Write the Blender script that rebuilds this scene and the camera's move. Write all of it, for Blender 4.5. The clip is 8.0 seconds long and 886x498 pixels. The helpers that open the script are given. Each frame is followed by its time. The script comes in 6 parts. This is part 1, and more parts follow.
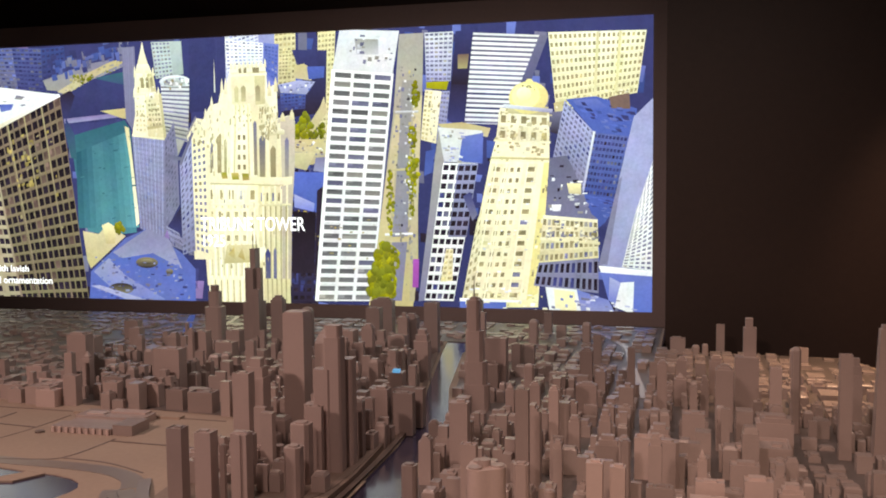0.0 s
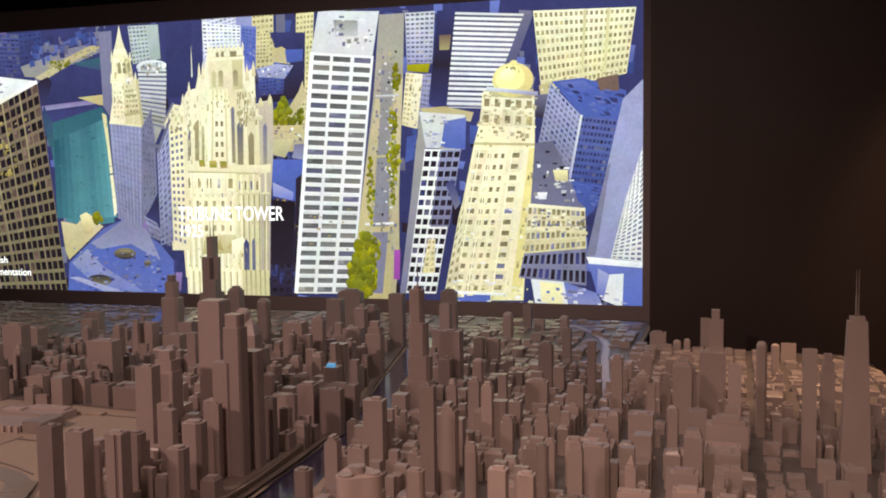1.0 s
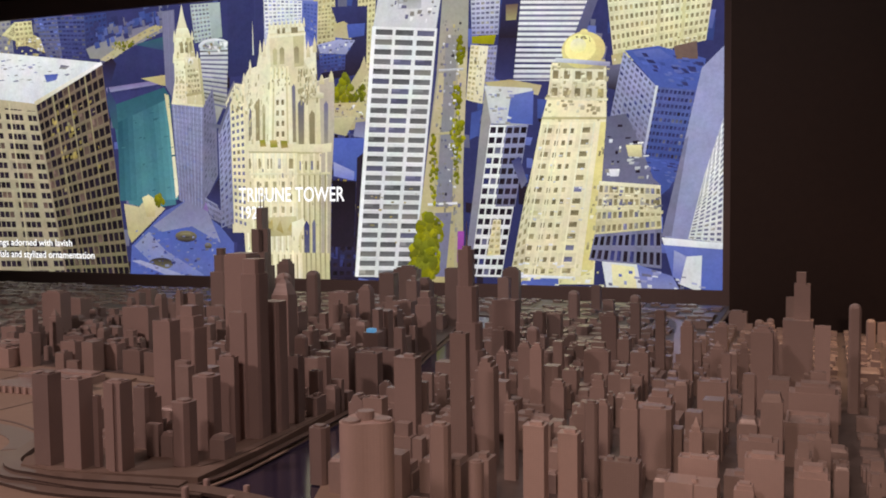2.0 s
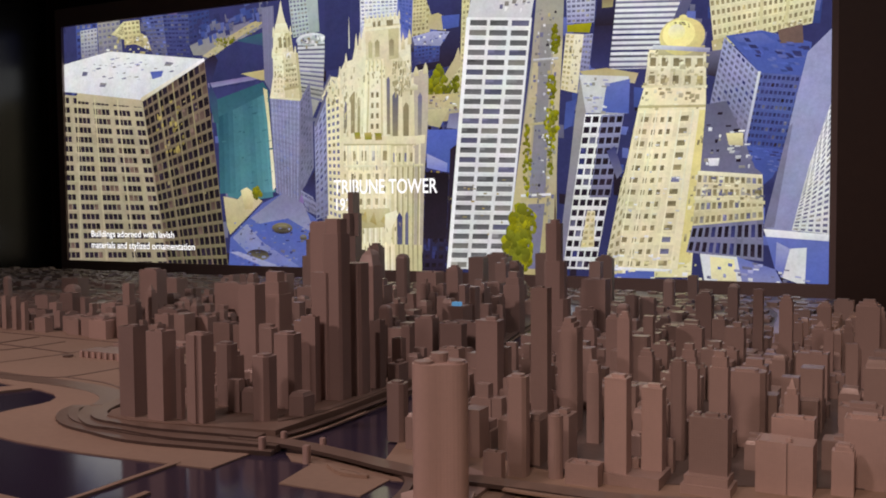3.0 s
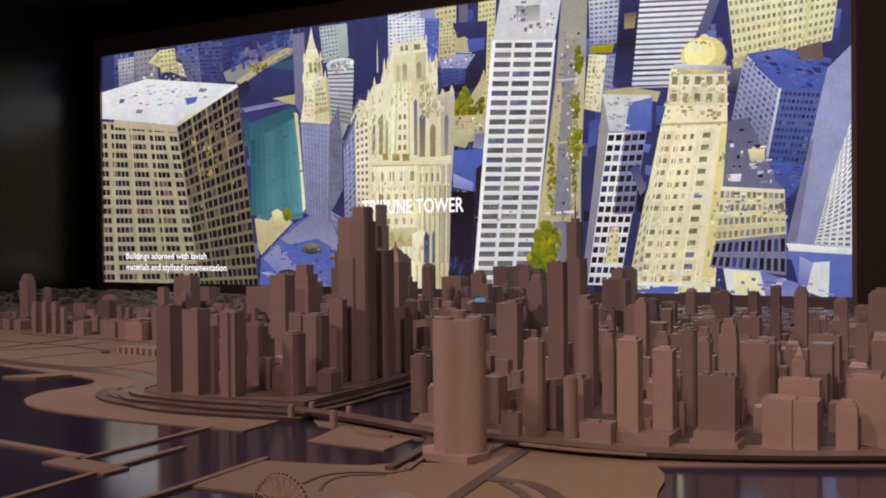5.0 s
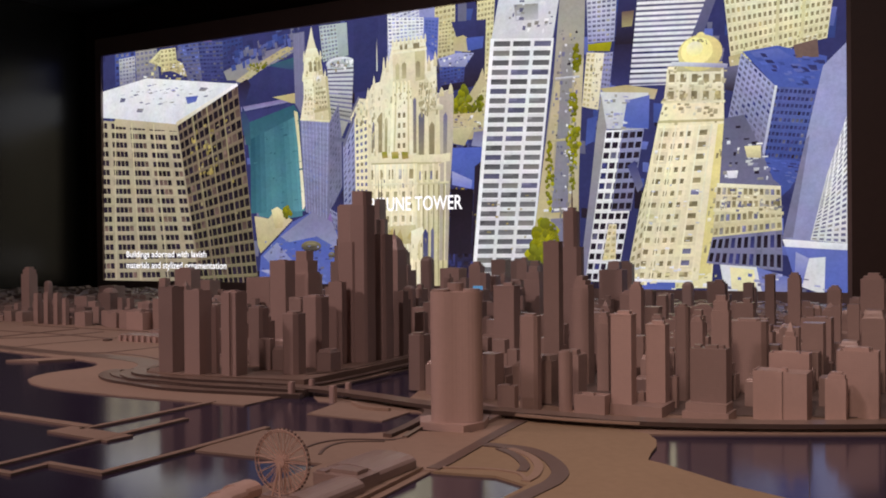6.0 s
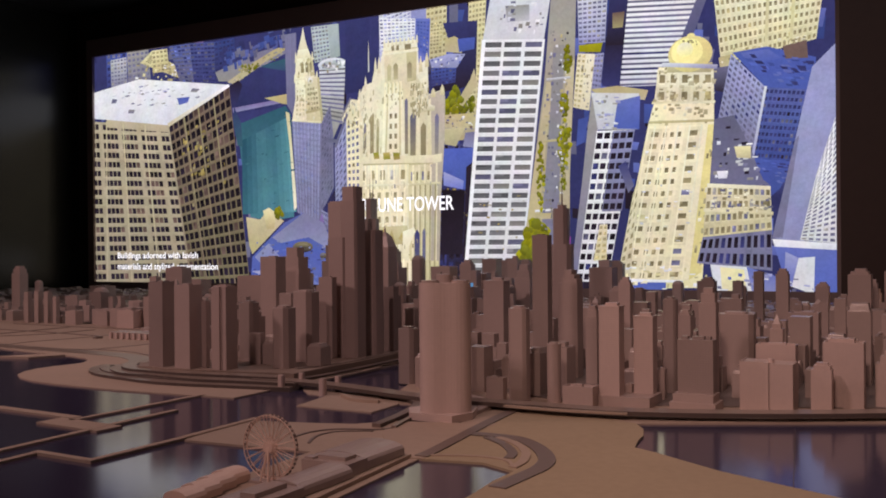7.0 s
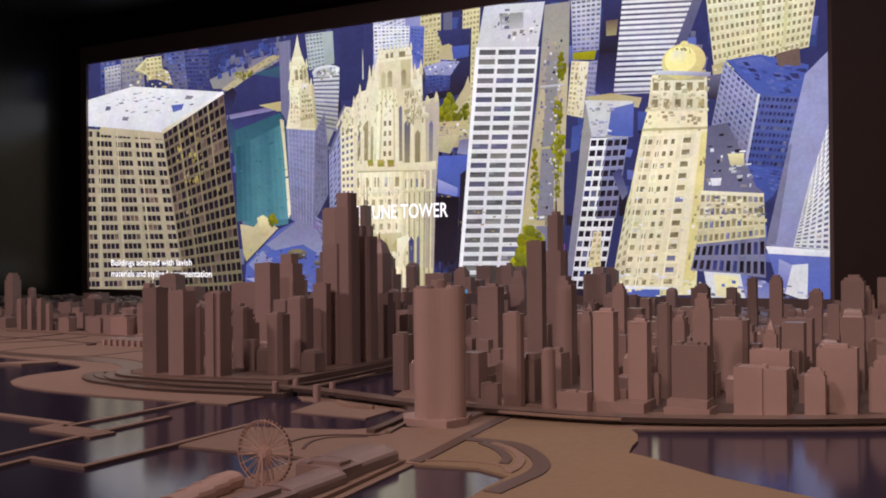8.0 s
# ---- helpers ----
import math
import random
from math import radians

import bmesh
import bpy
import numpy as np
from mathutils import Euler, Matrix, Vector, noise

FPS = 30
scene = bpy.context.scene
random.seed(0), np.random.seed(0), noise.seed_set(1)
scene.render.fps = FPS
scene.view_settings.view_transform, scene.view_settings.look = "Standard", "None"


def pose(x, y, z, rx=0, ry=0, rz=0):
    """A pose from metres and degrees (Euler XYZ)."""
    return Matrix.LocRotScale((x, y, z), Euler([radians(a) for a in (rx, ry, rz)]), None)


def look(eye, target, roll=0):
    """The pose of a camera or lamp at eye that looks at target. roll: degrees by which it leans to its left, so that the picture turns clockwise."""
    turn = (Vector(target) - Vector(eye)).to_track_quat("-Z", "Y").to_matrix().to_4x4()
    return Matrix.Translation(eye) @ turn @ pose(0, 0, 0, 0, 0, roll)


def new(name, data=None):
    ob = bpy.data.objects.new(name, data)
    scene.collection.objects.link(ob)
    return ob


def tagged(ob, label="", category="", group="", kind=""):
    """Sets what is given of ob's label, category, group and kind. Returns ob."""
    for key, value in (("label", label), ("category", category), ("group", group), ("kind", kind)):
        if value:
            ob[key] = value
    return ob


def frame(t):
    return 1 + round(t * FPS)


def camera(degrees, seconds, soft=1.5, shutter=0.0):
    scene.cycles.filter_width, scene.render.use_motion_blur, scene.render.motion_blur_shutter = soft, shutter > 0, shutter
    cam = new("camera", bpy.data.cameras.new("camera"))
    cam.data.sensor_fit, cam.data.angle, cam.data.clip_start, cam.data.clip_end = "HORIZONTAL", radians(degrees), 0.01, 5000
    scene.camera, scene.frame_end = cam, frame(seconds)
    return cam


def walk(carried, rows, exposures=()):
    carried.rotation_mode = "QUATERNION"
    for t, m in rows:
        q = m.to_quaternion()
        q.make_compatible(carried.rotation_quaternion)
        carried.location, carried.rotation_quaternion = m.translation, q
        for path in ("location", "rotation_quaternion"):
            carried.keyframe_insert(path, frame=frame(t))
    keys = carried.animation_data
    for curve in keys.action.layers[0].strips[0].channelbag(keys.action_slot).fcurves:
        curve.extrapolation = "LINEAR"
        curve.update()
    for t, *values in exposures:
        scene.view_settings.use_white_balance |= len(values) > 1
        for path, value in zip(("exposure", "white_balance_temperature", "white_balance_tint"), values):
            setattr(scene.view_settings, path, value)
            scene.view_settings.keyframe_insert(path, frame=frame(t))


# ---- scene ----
cam = camera(49.7, 8.0, soft=1.9)
PATH = [
    (0, (0.611, -2.792, 1.211), (0.103, -0.863, 1.063), -0.6),
    (0.5, (0.834, -2.567, 1.184), (0.301, -0.646, 1.034), -0.7),
    (1, (0.947, -2.314, 1.123), (0.37, -0.405, 0.969), -0.7),
    (1.5, (0.978, -2.075, 0.991), (0.345, -0.184, 0.842), -0.6),
    (2, (0.963, -1.915, 0.86), (0.224, -0.061, 0.728), -0.7),
    (2.2, (0.944, -1.869, 0.807), (0.155, -0.035, 0.685), -0.7),
    (3.3, (1.009, -1.844, 0.677), (0.061, -0.086, 0.574), -0.5),
    (3.5, (1.024, -1.873, 0.669), (0.068, -0.118, 0.571), -0.6),
    (4, (1.032, -1.921, 0.625), (0.061, -0.174, 0.558), -0.8),
    (4.5, (1.049, -1.934, 0.572), (0.07, -0.191, 0.53), -0.7),
    (6, (1.096, -2.001, 0.446), (0.118, -0.256, 0.432), -0.5),
    (6.5, (1.105, -1.999, 0.424), (0.132, -0.252, 0.411), -0.6),
    (7, (1.11, -2.008, 0.416), (0.146, -0.256, 0.41), -0.5),
    (7.5, (1.111, -2.01, 0.414), (0.154, -0.255, 0.414), -0.5),
    (8, (1.11, -2.01, 0.411), (0.157, -0.252, 0.421), -0.5),
]
EXPOSURES = [(0.0, 0.51, 6550, 4), (0.5, 0.49, 6550, 5), (1.0, 0.27, 6550, 6), (1.5, 0.11, 6500, 8), (2.0, -0.05, 6550, 11), (3.5, -0.12, 6600, 13), (4.6, -0.12, 6600, 14), (6.0, -0.06, 6480, 15), (8.0, -0.03, 6420, 19)]
walk(cam, [(t, look(eye, target, roll)) for t, eye, target, roll in PATH], EXPOSURES)

# ---- light: a dim hall, warm ceiling lamps in front of the model, the video wall, an added overhead fill ----
world = bpy.data.worlds.new("hall")
scene.world = world
world.use_nodes = True
world.node_tree.nodes["Background"].inputs[0].default_value = (0.25, 0.17, 0.13, 1)
world.node_tree.nodes["Background"].inputs[1].default_value = 0.018


def spot_lamp(name, eye, target, cone, watts, colour, size=0.12):
    data = bpy.data.lights.new(name, "SPOT")
    data.spot_size, data.spot_blend, data.shadow_soft_size = radians(cone), 1.0, size
    data.energy, data.color = watts, colour
    ob = new(name, data)
    ob.matrix_world = look(eye, target)
    return ob


WARM = (1.0, 0.66, 0.59)
spot_lamp("ceiling_spot", (-0.6, -2.3, 2.75), (0.2, 0.45, 0.0), 84, 107, WARM, 0.2)
spot_lamp("ceiling_spot", (0.8, -2.4, 2.75), (1.1, 0.3, 0.0), 52, 168, (1.0, 0.66, 0.53), 0.2)
spot_lamp("ceiling_spot", (-3.6, -1.6, 2.75), (-2.4, 1.2, 0.0), 94, 255, WARM, 0.2)
spot_lamp("ceiling_spot", (2.40, 3.1, 2.85), (2.28, 4.42, 0.60), 44, 74, (1.0, 0.58, 0.40), 0.1)
spot_lamp("ceiling_spot", (1.9, 2.75, 2.75), (1.42, 3.0, 0.0), 50, 235, (1.0, 0.58, 0.34), 0.1)

# unseen soft fill, added overhead to lift the roofs and rear blocks
overhead = bpy.data.lights.new("overhead_fill", "AREA")
overhead.shape, overhead.size, overhead.size_y = "RECTANGLE", 4.5, 1.2
overhead.energy, overhead.color = 23, (1.0, 0.80, 0.76)
new("overhead_fill", overhead).matrix_world = look((-0.6, 2.3, 3.0), (-0.6, 2.35, 0.0))


# ---- materials ----
def material(name, base, rough=0.7, metal=0.0, grain=0.12, grain_size=60.0, stain=0.1, stain_size=3.0, bump=0.15, spec=0.5):
    """A surface with fine grain, larger stains and a fine relief."""
    m = bpy.data.materials.new(name)
    m.use_nodes = True
    n, l = m.node_tree.nodes, m.node_tree.links
    p = n["Principled BSDF"]
    p.inputs["Roughness"].default_value, p.inputs["Metallic"].default_value = rough, metal
    p.inputs["Specular IOR Level"].default_value = spec
    geo = n.new("ShaderNodeNewGeometry")
    small, large = n.new("ShaderNodeTexNoise"), n.new("ShaderNodeTexNoise")
    small.inputs["Scale"].default_value, small.inputs["Detail"].default_value = grain_size, 4
    large.inputs["Scale"].default_value, large.inputs["Detail"].default_value = stain_size, 3
    l.new(geo.outputs["Position"], small.inputs["Vector"])
    l.new(geo.outputs["Position"], large.inputs["Vector"])
    add = n.new("ShaderNodeMath"); add.operation = "MULTIPLY_ADD"
    l.new(small.outputs["Fac"], add.inputs[0]); add.inputs[1].default_value = grain
    add2 = n.new("ShaderNodeMath"); add2.operation = "MULTIPLY_ADD"
    l.new(large.outputs["Fac"], add2.inputs[0]); add2.inputs[1].default_value = stain
    add2.inputs[2].default_value = 1.0 - 0.5 * (grain + stain)
    l.new(add2.outputs[0], add.inputs[2])
    mul = n.new("ShaderNodeVectorMath"); mul.operation = "SCALE"
    mul.inputs[0].default_value = base
    l.new(add.outputs[0], mul.inputs["Scale"])
    l.new(mul.outputs[0], p.inputs["Base Color"])
    b = n.new("ShaderNodeBump")
    b.inputs["Strength"].default_value, b.inputs["Distance"].default_value = bump, 0.002
    l.new(small.outputs["Fac"], b.inputs["Height"])
    l.new(b.outputs[0], p.inputs["Normal"])
    return m


def facade(name, base, floors=170.0, bays=150.0, depth=0.35, rough=0.38):
    """Cast resin with the fine bands of storeys and window bays, each building a little lighter or darker."""
    m = material(name, base, rough=rough, spec=0.6, grain=0.10, grain_size=90, stain=0.18, stain_size=6)
    n, l = m.node_tree.nodes, m.node_tree.links
    tex = n.new("ShaderNodeTexCoord")
    sep = n.new("ShaderNodeSeparateXYZ")
    l.new(tex.outputs["Object"], sep.inputs[0])
    waves = []
    for axis, k in (("X", bays), ("Y", bays), ("Z", floors)):
        f = n.new("ShaderNodeMath"); f.operation = "MULTIPLY"; f.inputs[1].default_value = k * 2 * math.pi
        g = n.new("ShaderNodeMath"); g.operation = "SINE"
        l.new(sep.outputs[axis], f.inputs[0]); l.new(f.outputs[0], g.inputs[0])
        waves.append(g)
    xy = n.new("ShaderNodeMath"); xy.operation = "ADD"
    l.new(waves[0].outputs[0], xy.inputs[0]); l.new(waves[1].outputs[0], xy.inputs[1])
    xyz = n.new("ShaderNodeMath"); xyz.operation = "MULTIPLY_ADD"; xyz.inputs[1].default_value = 0.6
    l.new(waves[2].outputs[0], xyz.inputs[0]); l.new(xy.outputs[0], xyz.inputs[2])
    b = n.new("ShaderNodeBump")
    b.inputs["Strength"].default_value, b.inputs["Distance"].default_value = depth, 0.0012
    l.new(xyz.outputs[0], b.inputs["Height"])
    p = n["Principled BSDF"]
    l.new(b.outputs[0], p.inputs["Normal"])
    mul = p.inputs["Base Color"].links[0].from_node
    shade = n.new("ShaderNodeMath"); shade.operation = "MULTIPLY_ADD"
    info = n.new("ShaderNodeObjectInfo")
    l.new(info.outputs["Random"], shade.inputs[0]); shade.inputs[1].default_value, shade.inputs[2].default_value = 0.10, 0.95
    sc = n.new("ShaderNodeVectorMath"); sc.operation = "SCALE"
    l.new(mul.outputs[0], sc.inputs[0]); l.new(shade.outputs[0], sc.inputs["Scale"])
    l.new(sc.outputs[0], p.inputs["Base Color"])
    return m


RESIN = facade("cast_resin", (0.47, 0.375, 0.345), depth=0.14)
RESIN_PALE = facade("pale_cast_resin", (0.60, 0.475, 0.435), depth=0.14)
RESIN_DARK = facade("dark_cast_resin", (0.33, 0.265, 0.245), depth=0.14)
RESIN_SMALL = facade("cast_resin_fine", (0.45, 0.365, 0.335), floors=190, bays=210, depth=0.14, rough=0.26)
RESIN_MATT = facade("matt_cast_resin", (0.60, 0.475, 0.435), depth=0.08, rough=0.6)
PAVED = material("glossy_pale_street", (0.50, 0.40, 0.35), rough=0.25, grain=0.15, grain_size=40, bump=0.05, spec=0.7)
LAND = material("painted_land", (0.435, 0.337, 0.266), rough=0.75, grain=0.18, grain_size=40, stain=0.22, stain_size=2.2)
TERRACE = material("brown_terrace", (0.29, 0.222, 0.182), rough=0.6, grain=0.18, grain_size=40, stain=0.22, stain_size=3.0)
PARK = material("painted_park", (0.41, 0.325, 0.215), rough=0.8, grain=0.2, grain_size=50, stain=0.25, stain_size=2.5)
ROAD = material("painted_road", (0.20, 0.15, 0.13), rough=0.42, grain=0.2, grain_size=60)
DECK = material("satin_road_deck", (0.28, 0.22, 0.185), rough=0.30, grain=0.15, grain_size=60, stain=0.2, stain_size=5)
# deck sides, coloured dark to stand for the shadow between stepped roadways
SHADED_SIDE = material("shade_dark_deck_side", (0.10, 0.075, 0.065), rough=0.6, grain=0.2, grain_size=60)
# brown street colour, darkened to add the shade between buildings
STREET = material("shade_darkened_street", (0.18, 0.15, 0.14), rough=0.42, grain=0.3, grain_size=50, stain=0.4, stain_size=5)
WATER = material("dark_acrylic_water", (0.056, 0.048, 0.094), rough=0.13, grain=0.2, grain_size=20, stain=0.3, stain_size=1.5, bump=0.02, spec=1.0)
WALL = material("dark_brown_wall", (0.045, 0.026, 0.019), rough=0.6, grain=0.3, grain_size=25, stain=0.4, stain_size=0.8)
GLOSS_WALL = material("black_panel", (0.014, 0.015, 0.013), rough=0.27, grain=0.3, grain_size=15, stain=0.4, stain_size=0.6, bump=0.05)
CEIL = material("black_ceiling", (0.012, 0.011, 0.011), rough=0.5, grain=0.3, grain_size=15, stain=0.4, stain_size=0.8)
CARPET = material("dark_carpet", (0.03, 0.026, 0.026), rough=0.95, grain=0.5, grain_size=180, stain=0.3, stain_size=1.0)
FRAME = material("grey_brown_frame", (0.30, 0.23, 0.215), rough=0.5, grain=0.2, grain_size=40)
BEZEL = material("dark_bezel", (0.08, 0.058, 0.054), rough=0.55, grain=0.2, grain_size=40)
STEEL = material("pale_cast_metal", (0.86, 0.66, 0.56), rough=0.5, metal=0.0, grain=0.1)
MAST = material("thin_metal_mast", (0.45, 0.37, 0.34), rough=0.45, metal=0.5, grain=0.1)


# ---- building helpers ----
def mesh(name, bm, mat, parent=None, at=None, label=""):
    data = bpy.data.meshes.new(name)
    bmesh.ops.recalc_face_normals(bm, faces=bm.faces)
    bm.to_mesh(data)
    bm.free()
    if mat:
        data.materials.append(mat)
    ob = new(name, data)
    if parent:
        ob.parent = parent
    if at is not None:
        ob.location = at
    if label:
        ob["label"] = label
    return ob


def part(name, bm, mat, parent, label=""):
    return mesh(name, bm, mat, parent, None, label)


def prism(bm, pts, z0, z1, scale=1.0, shift=(0, 0)):
    """An upright block over a plan outline; scale and shift move its top."""
    cx, cy = sum(p[0] for p in pts) / len(pts), sum(p[1] for p in pts) / len(pts)
    low = [bm.verts.new((p[0], p[1], z0)) for p in pts]
    top = [bm.verts.new((cx + (p[0] - cx) * scale + shift[0], cy + (p[1] - cy) * scale + shift[1], z1)) for p in pts]
    n = len(pts)
    bm.faces.new(low[::-1]), bm.faces.new(top)
    for i in range(n):
        bm.faces.new((low[i], low[(i + 1) % n], top[(i + 1) % n], top[i]))
    return low + top


def rect(w, d, x=0.0, y=0.0):
    return [(x - w / 2, y - d / 2), (x + w / 2, y - d / 2), (x + w / 2, y + d / 2), (x - w / 2, y + d / 2)]


def chamfered(w, d, c, x=0.0, y=0.0):
    a, b = w / 2, d / 2
    return [(x + p, y + q) for p, q in ((-a + c, -b), (a - c, -b), (a, -b + c), (a, b - c), (a - c, b), (-a + c, b), (-a, b - c), (-a, -b + c))]


def ring(r, n=20, x=0.0, y=0.0, ry=None):
    ry = r if ry is None else ry
    return [(x + r * math.cos(2 * math.pi * i / n), y + ry * math.sin(2 * math.pi * i / n)) for i in range(n)]


def soften(bm, size=0.0014):
    edges = [e for e in bm.edges if len(e.link_faces) == 2 and e.calc_face_angle(0) > 0.6]
    bmesh.ops.bevel(bm, geom=edges, offset=size, segments=1, affect="EDGES", clamp_overlap=True)
    return bm


def block(pts, z0, z1, scale=1.0, bevel=0.0014):
    bm = bmesh.new()
    prism(bm, pts, z0, z1, scale)
    return soften(bm, bevel) if bevel else bm


def blocks(items, bevel=0.0014):
    bm = bmesh.new()
    for pts, z0, z1 in items:
        prism(bm, pts, z0, z1)
    return soften(bm, bevel) if bevel else bm


def rod(bm, a, b, r, n=8, r2=None):
    a, b = Vector(a), Vector(b)
    m = (b - a).to_track_quat("Z", "Y").to_matrix().to_4x4()
    bmesh.ops.create_cone(bm, cap_ends=True, segments=n, radius1=r, radius2=r if r2 is None else r2, depth=(b - a).length,
                          matrix=Matrix.Translation((a + b) / 2) @ m)


def thing(name, at, label, category, group=""):
    ob = new(name)
    ob.empty_display_size = 0.05
    ob.location = at
    return tagged(ob, label, category, group)


# ---- the hall ----
X0, X1, Y0, Z0, Z1 = -7.74, 3.4, -5.6, -0.8, 3.05
WEST, NEAR_WALL = 5.523, 4.42


def wall(name, xa, xb, ya, yb, za, zb, mat, label):
    return tagged(mesh(name, block(rect(xb - xa, yb - ya, (xa + xb) / 2, (ya + yb) / 2), za, zb, bevel=0.004), mat), label, "wall", kind="structure")


wall("wall_west", X0 - 0.2, 0.406, WEST, WEST + 0.2, Z0, Z1, WALL, "dark brown painted wall behind the video screen")
wall("wall_west_2", 0.408, X1 + 0.2, NEAR_WALL, WEST + 0.2, Z0, Z1, WALL, "dark brown painted wall standing forward beside the screen")
wall("wall_east", X0 - 0.2, X1 + 0.2, Y0 - 0.2, Y0, Z0, Z1, WALL, "dark painted wall closing the hall")
wall("wall_south", X0 - 0.2, X0, Y0, WEST, Z0, Z1, GLOSS_WALL, "black satin panel wall reflecting the screen faintly")
wall("wall_north", X1, X1 + 0.2, Y0, NEAR_WALL, Z0, Z1, WALL, "dark brown painted side wall")
tagged(mesh("floor", block(rect(X1 - X0 + 0.4, WEST - Y0 + 0.6, (X0 + X1) / 2, (Y0 + WEST) / 2), Z0 - 0.1, Z0, bevel=0), CARPET), "dark carpeted floor of the exhibition hall", "floor", kind="structure")
tagged(mesh("ceiling", block(rect(X1 - X0 + 0.4, WEST - Y0 + 0.6, (X0 + X1) / 2, (Y0 + WEST) / 2), Z1, Z1 + 0.1, bevel=0), CEIL), "black ceiling of the dark hall", "ceiling", kind="structure")

# ---- the video wall ----
SX, SY, SW, SH = -7.40, 5.44, 8.19, 2.61
video_wall = thing("video_wall", (SX, SY, 0.057), "huge wide video screen in a dark frame showing an aerial city picture", "screen")
video_wall.scale = (0.9365, 1.0, 0.954)
bm = bmesh.new()
for pts, za, zb in ((rect(SW + 0.245, 0.10, SW / 2 + 0.0225, 0.035), SH, SH + 0.20), (rect(SW + 0.245, 0.10, SW / 2 + 0.0225, 0.035), -0.13, 0.0),
                    (rect(0.10, 0.10, -0.05, 0.035), 0.0, SH), (rect(0.145, 0.10, SW + 0.0725, 0.035), 0.0, SH)):
    prism(bm, pts, za, zb)
part("frame", soften(bm, 0.004), FRAME, video_wall, "dark grey-brown frame round the screen")
part("backing", block(rect(SW, 0.05, SW / 2, 0.045), 0.0, SH, bevel=0.0), BEZEL, video_wall)

PAINTS = dict(navy=(58, 60, 106), blue=(76, 92, 164), violet=(102, 114, 182), slate=(112, 112, 138), night=(44, 36, 48), cream=(220, 213, 164),
              ivory=(222, 213, 178), white=(238, 240, 240), pale=(214, 218, 224), grey=(150, 148, 142), tan=(182, 170, 122), olive=(136, 138, 40),
              leaf=(164, 162, 30), teal=(70, 122, 136), mauve=(128, 108, 160), lilac=(158, 162, 202), stone=(190, 180, 146), brown=(112, 92, 84),
              yellow=(234, 222, 150), magenta=(160, 80, 170), steel=(110, 110, 112), ink=(34, 28, 34), sage=(176, 190, 188), bright=(240, 237, 206),
              shade=(196, 188, 146), umber=(150, 140, 106), concrete=(176, 165, 138), shadow_stone=(122, 106, 90), mustard=(188, 168, 100), dusk=(194, 184, 164))
for k in range(9):
    PAINTS["lake%d" % k] = tuple(a + (b - a) * k / 8 for a, b in zip((44, 84, 100), (92, 150, 158)))
GAINS = {"--": 0.78, "-": 0.89, "": 1.0, "+": 1.06, "++": 1.12}
SHAPES = ([], [], [])
layer = [0]
dice = random.Random(4)


def colour(name, gain=1.0):
    """One colour of the shown picture, in scene-linear values."""
    base = name.rstrip("+-")
    return [((min(252.0, gain * GAINS[name[len(base):]] * v) / 255 + 0.055) / 1.055) ** 2.4 for v in PAINTS[base]]


def clip(pts):
    """Cut a flat outline to the lit area of the screen."""
    for axis, limit, sign in ((0, 0.0, 1), (0, SW, -1), (1, 0.0, 1), (1, SH, -1)):
        out = []
        for i, p in enumerate(pts):
            q = pts[i - 1]
            a, b = sign * (q[axis] - limit), sign * (p[axis] - limit)
            if (a < 0) != (b < 0):
                f = a / (a - b)
                out.append((q[0] + f * (p[0] - q[0]), q[1] + f * (p[1] - q[1])))
            if b >= 0:
                out.append(p)
        pts = out
        if len(pts) < 3:
            return []
    return pts


def lay(pts, top, low=None, rise=0.0):
    """Lay one flat outline over those before it, its colour running softly from top to low."""
    low = top if low is None else low
    vs = [p[1] for p in pts]
    v0, dv = min(vs), max(max(vs) - min(vs), 1e-6)
    pts = clip([(p[0], p[1]) for p in pts])
    if len(pts) < 3:
        return
    verts, polys, paints = SHAPES
    polys.append(list(range(len(verts), len(verts) + len(pts))))
    y = 0.017 - 0.00006 * layer[0] - rise
    for u, v in pts:
        f = (v - v0) / dv
        verts.append((u, y, v))
        paints.append([b + (a - b) * f for a, b in zip(top, low)])


def pair(names):
    a, b = names.split()
    return colour(a), colour(b)


def shape(names, *pts):
    layer[0] += 1
    lay(pts, *pair(names))


def disc(names, centre, r, ry):
    shape(names, *[(centre[0] + x, centre[1] + y) for x, y in ring(r, 28, 0, 0, ry)])


def stripe(names, a, b, width):
    """A straight band: a pier, a cornice, a crossing."""
    a, b = Vector(a), Vector(b)
    d = (b - a).normalized() * width / 2
    n = Vector((-d.y, d.x))
    shape(names, a - n, b - n, b + n, a + n)


def at_quad(pts):
    a, b, c, d = [Vector(p) for p in pts]
    return lambda s, t: a.lerp(b, s).lerp(d.lerp(c, s), t)


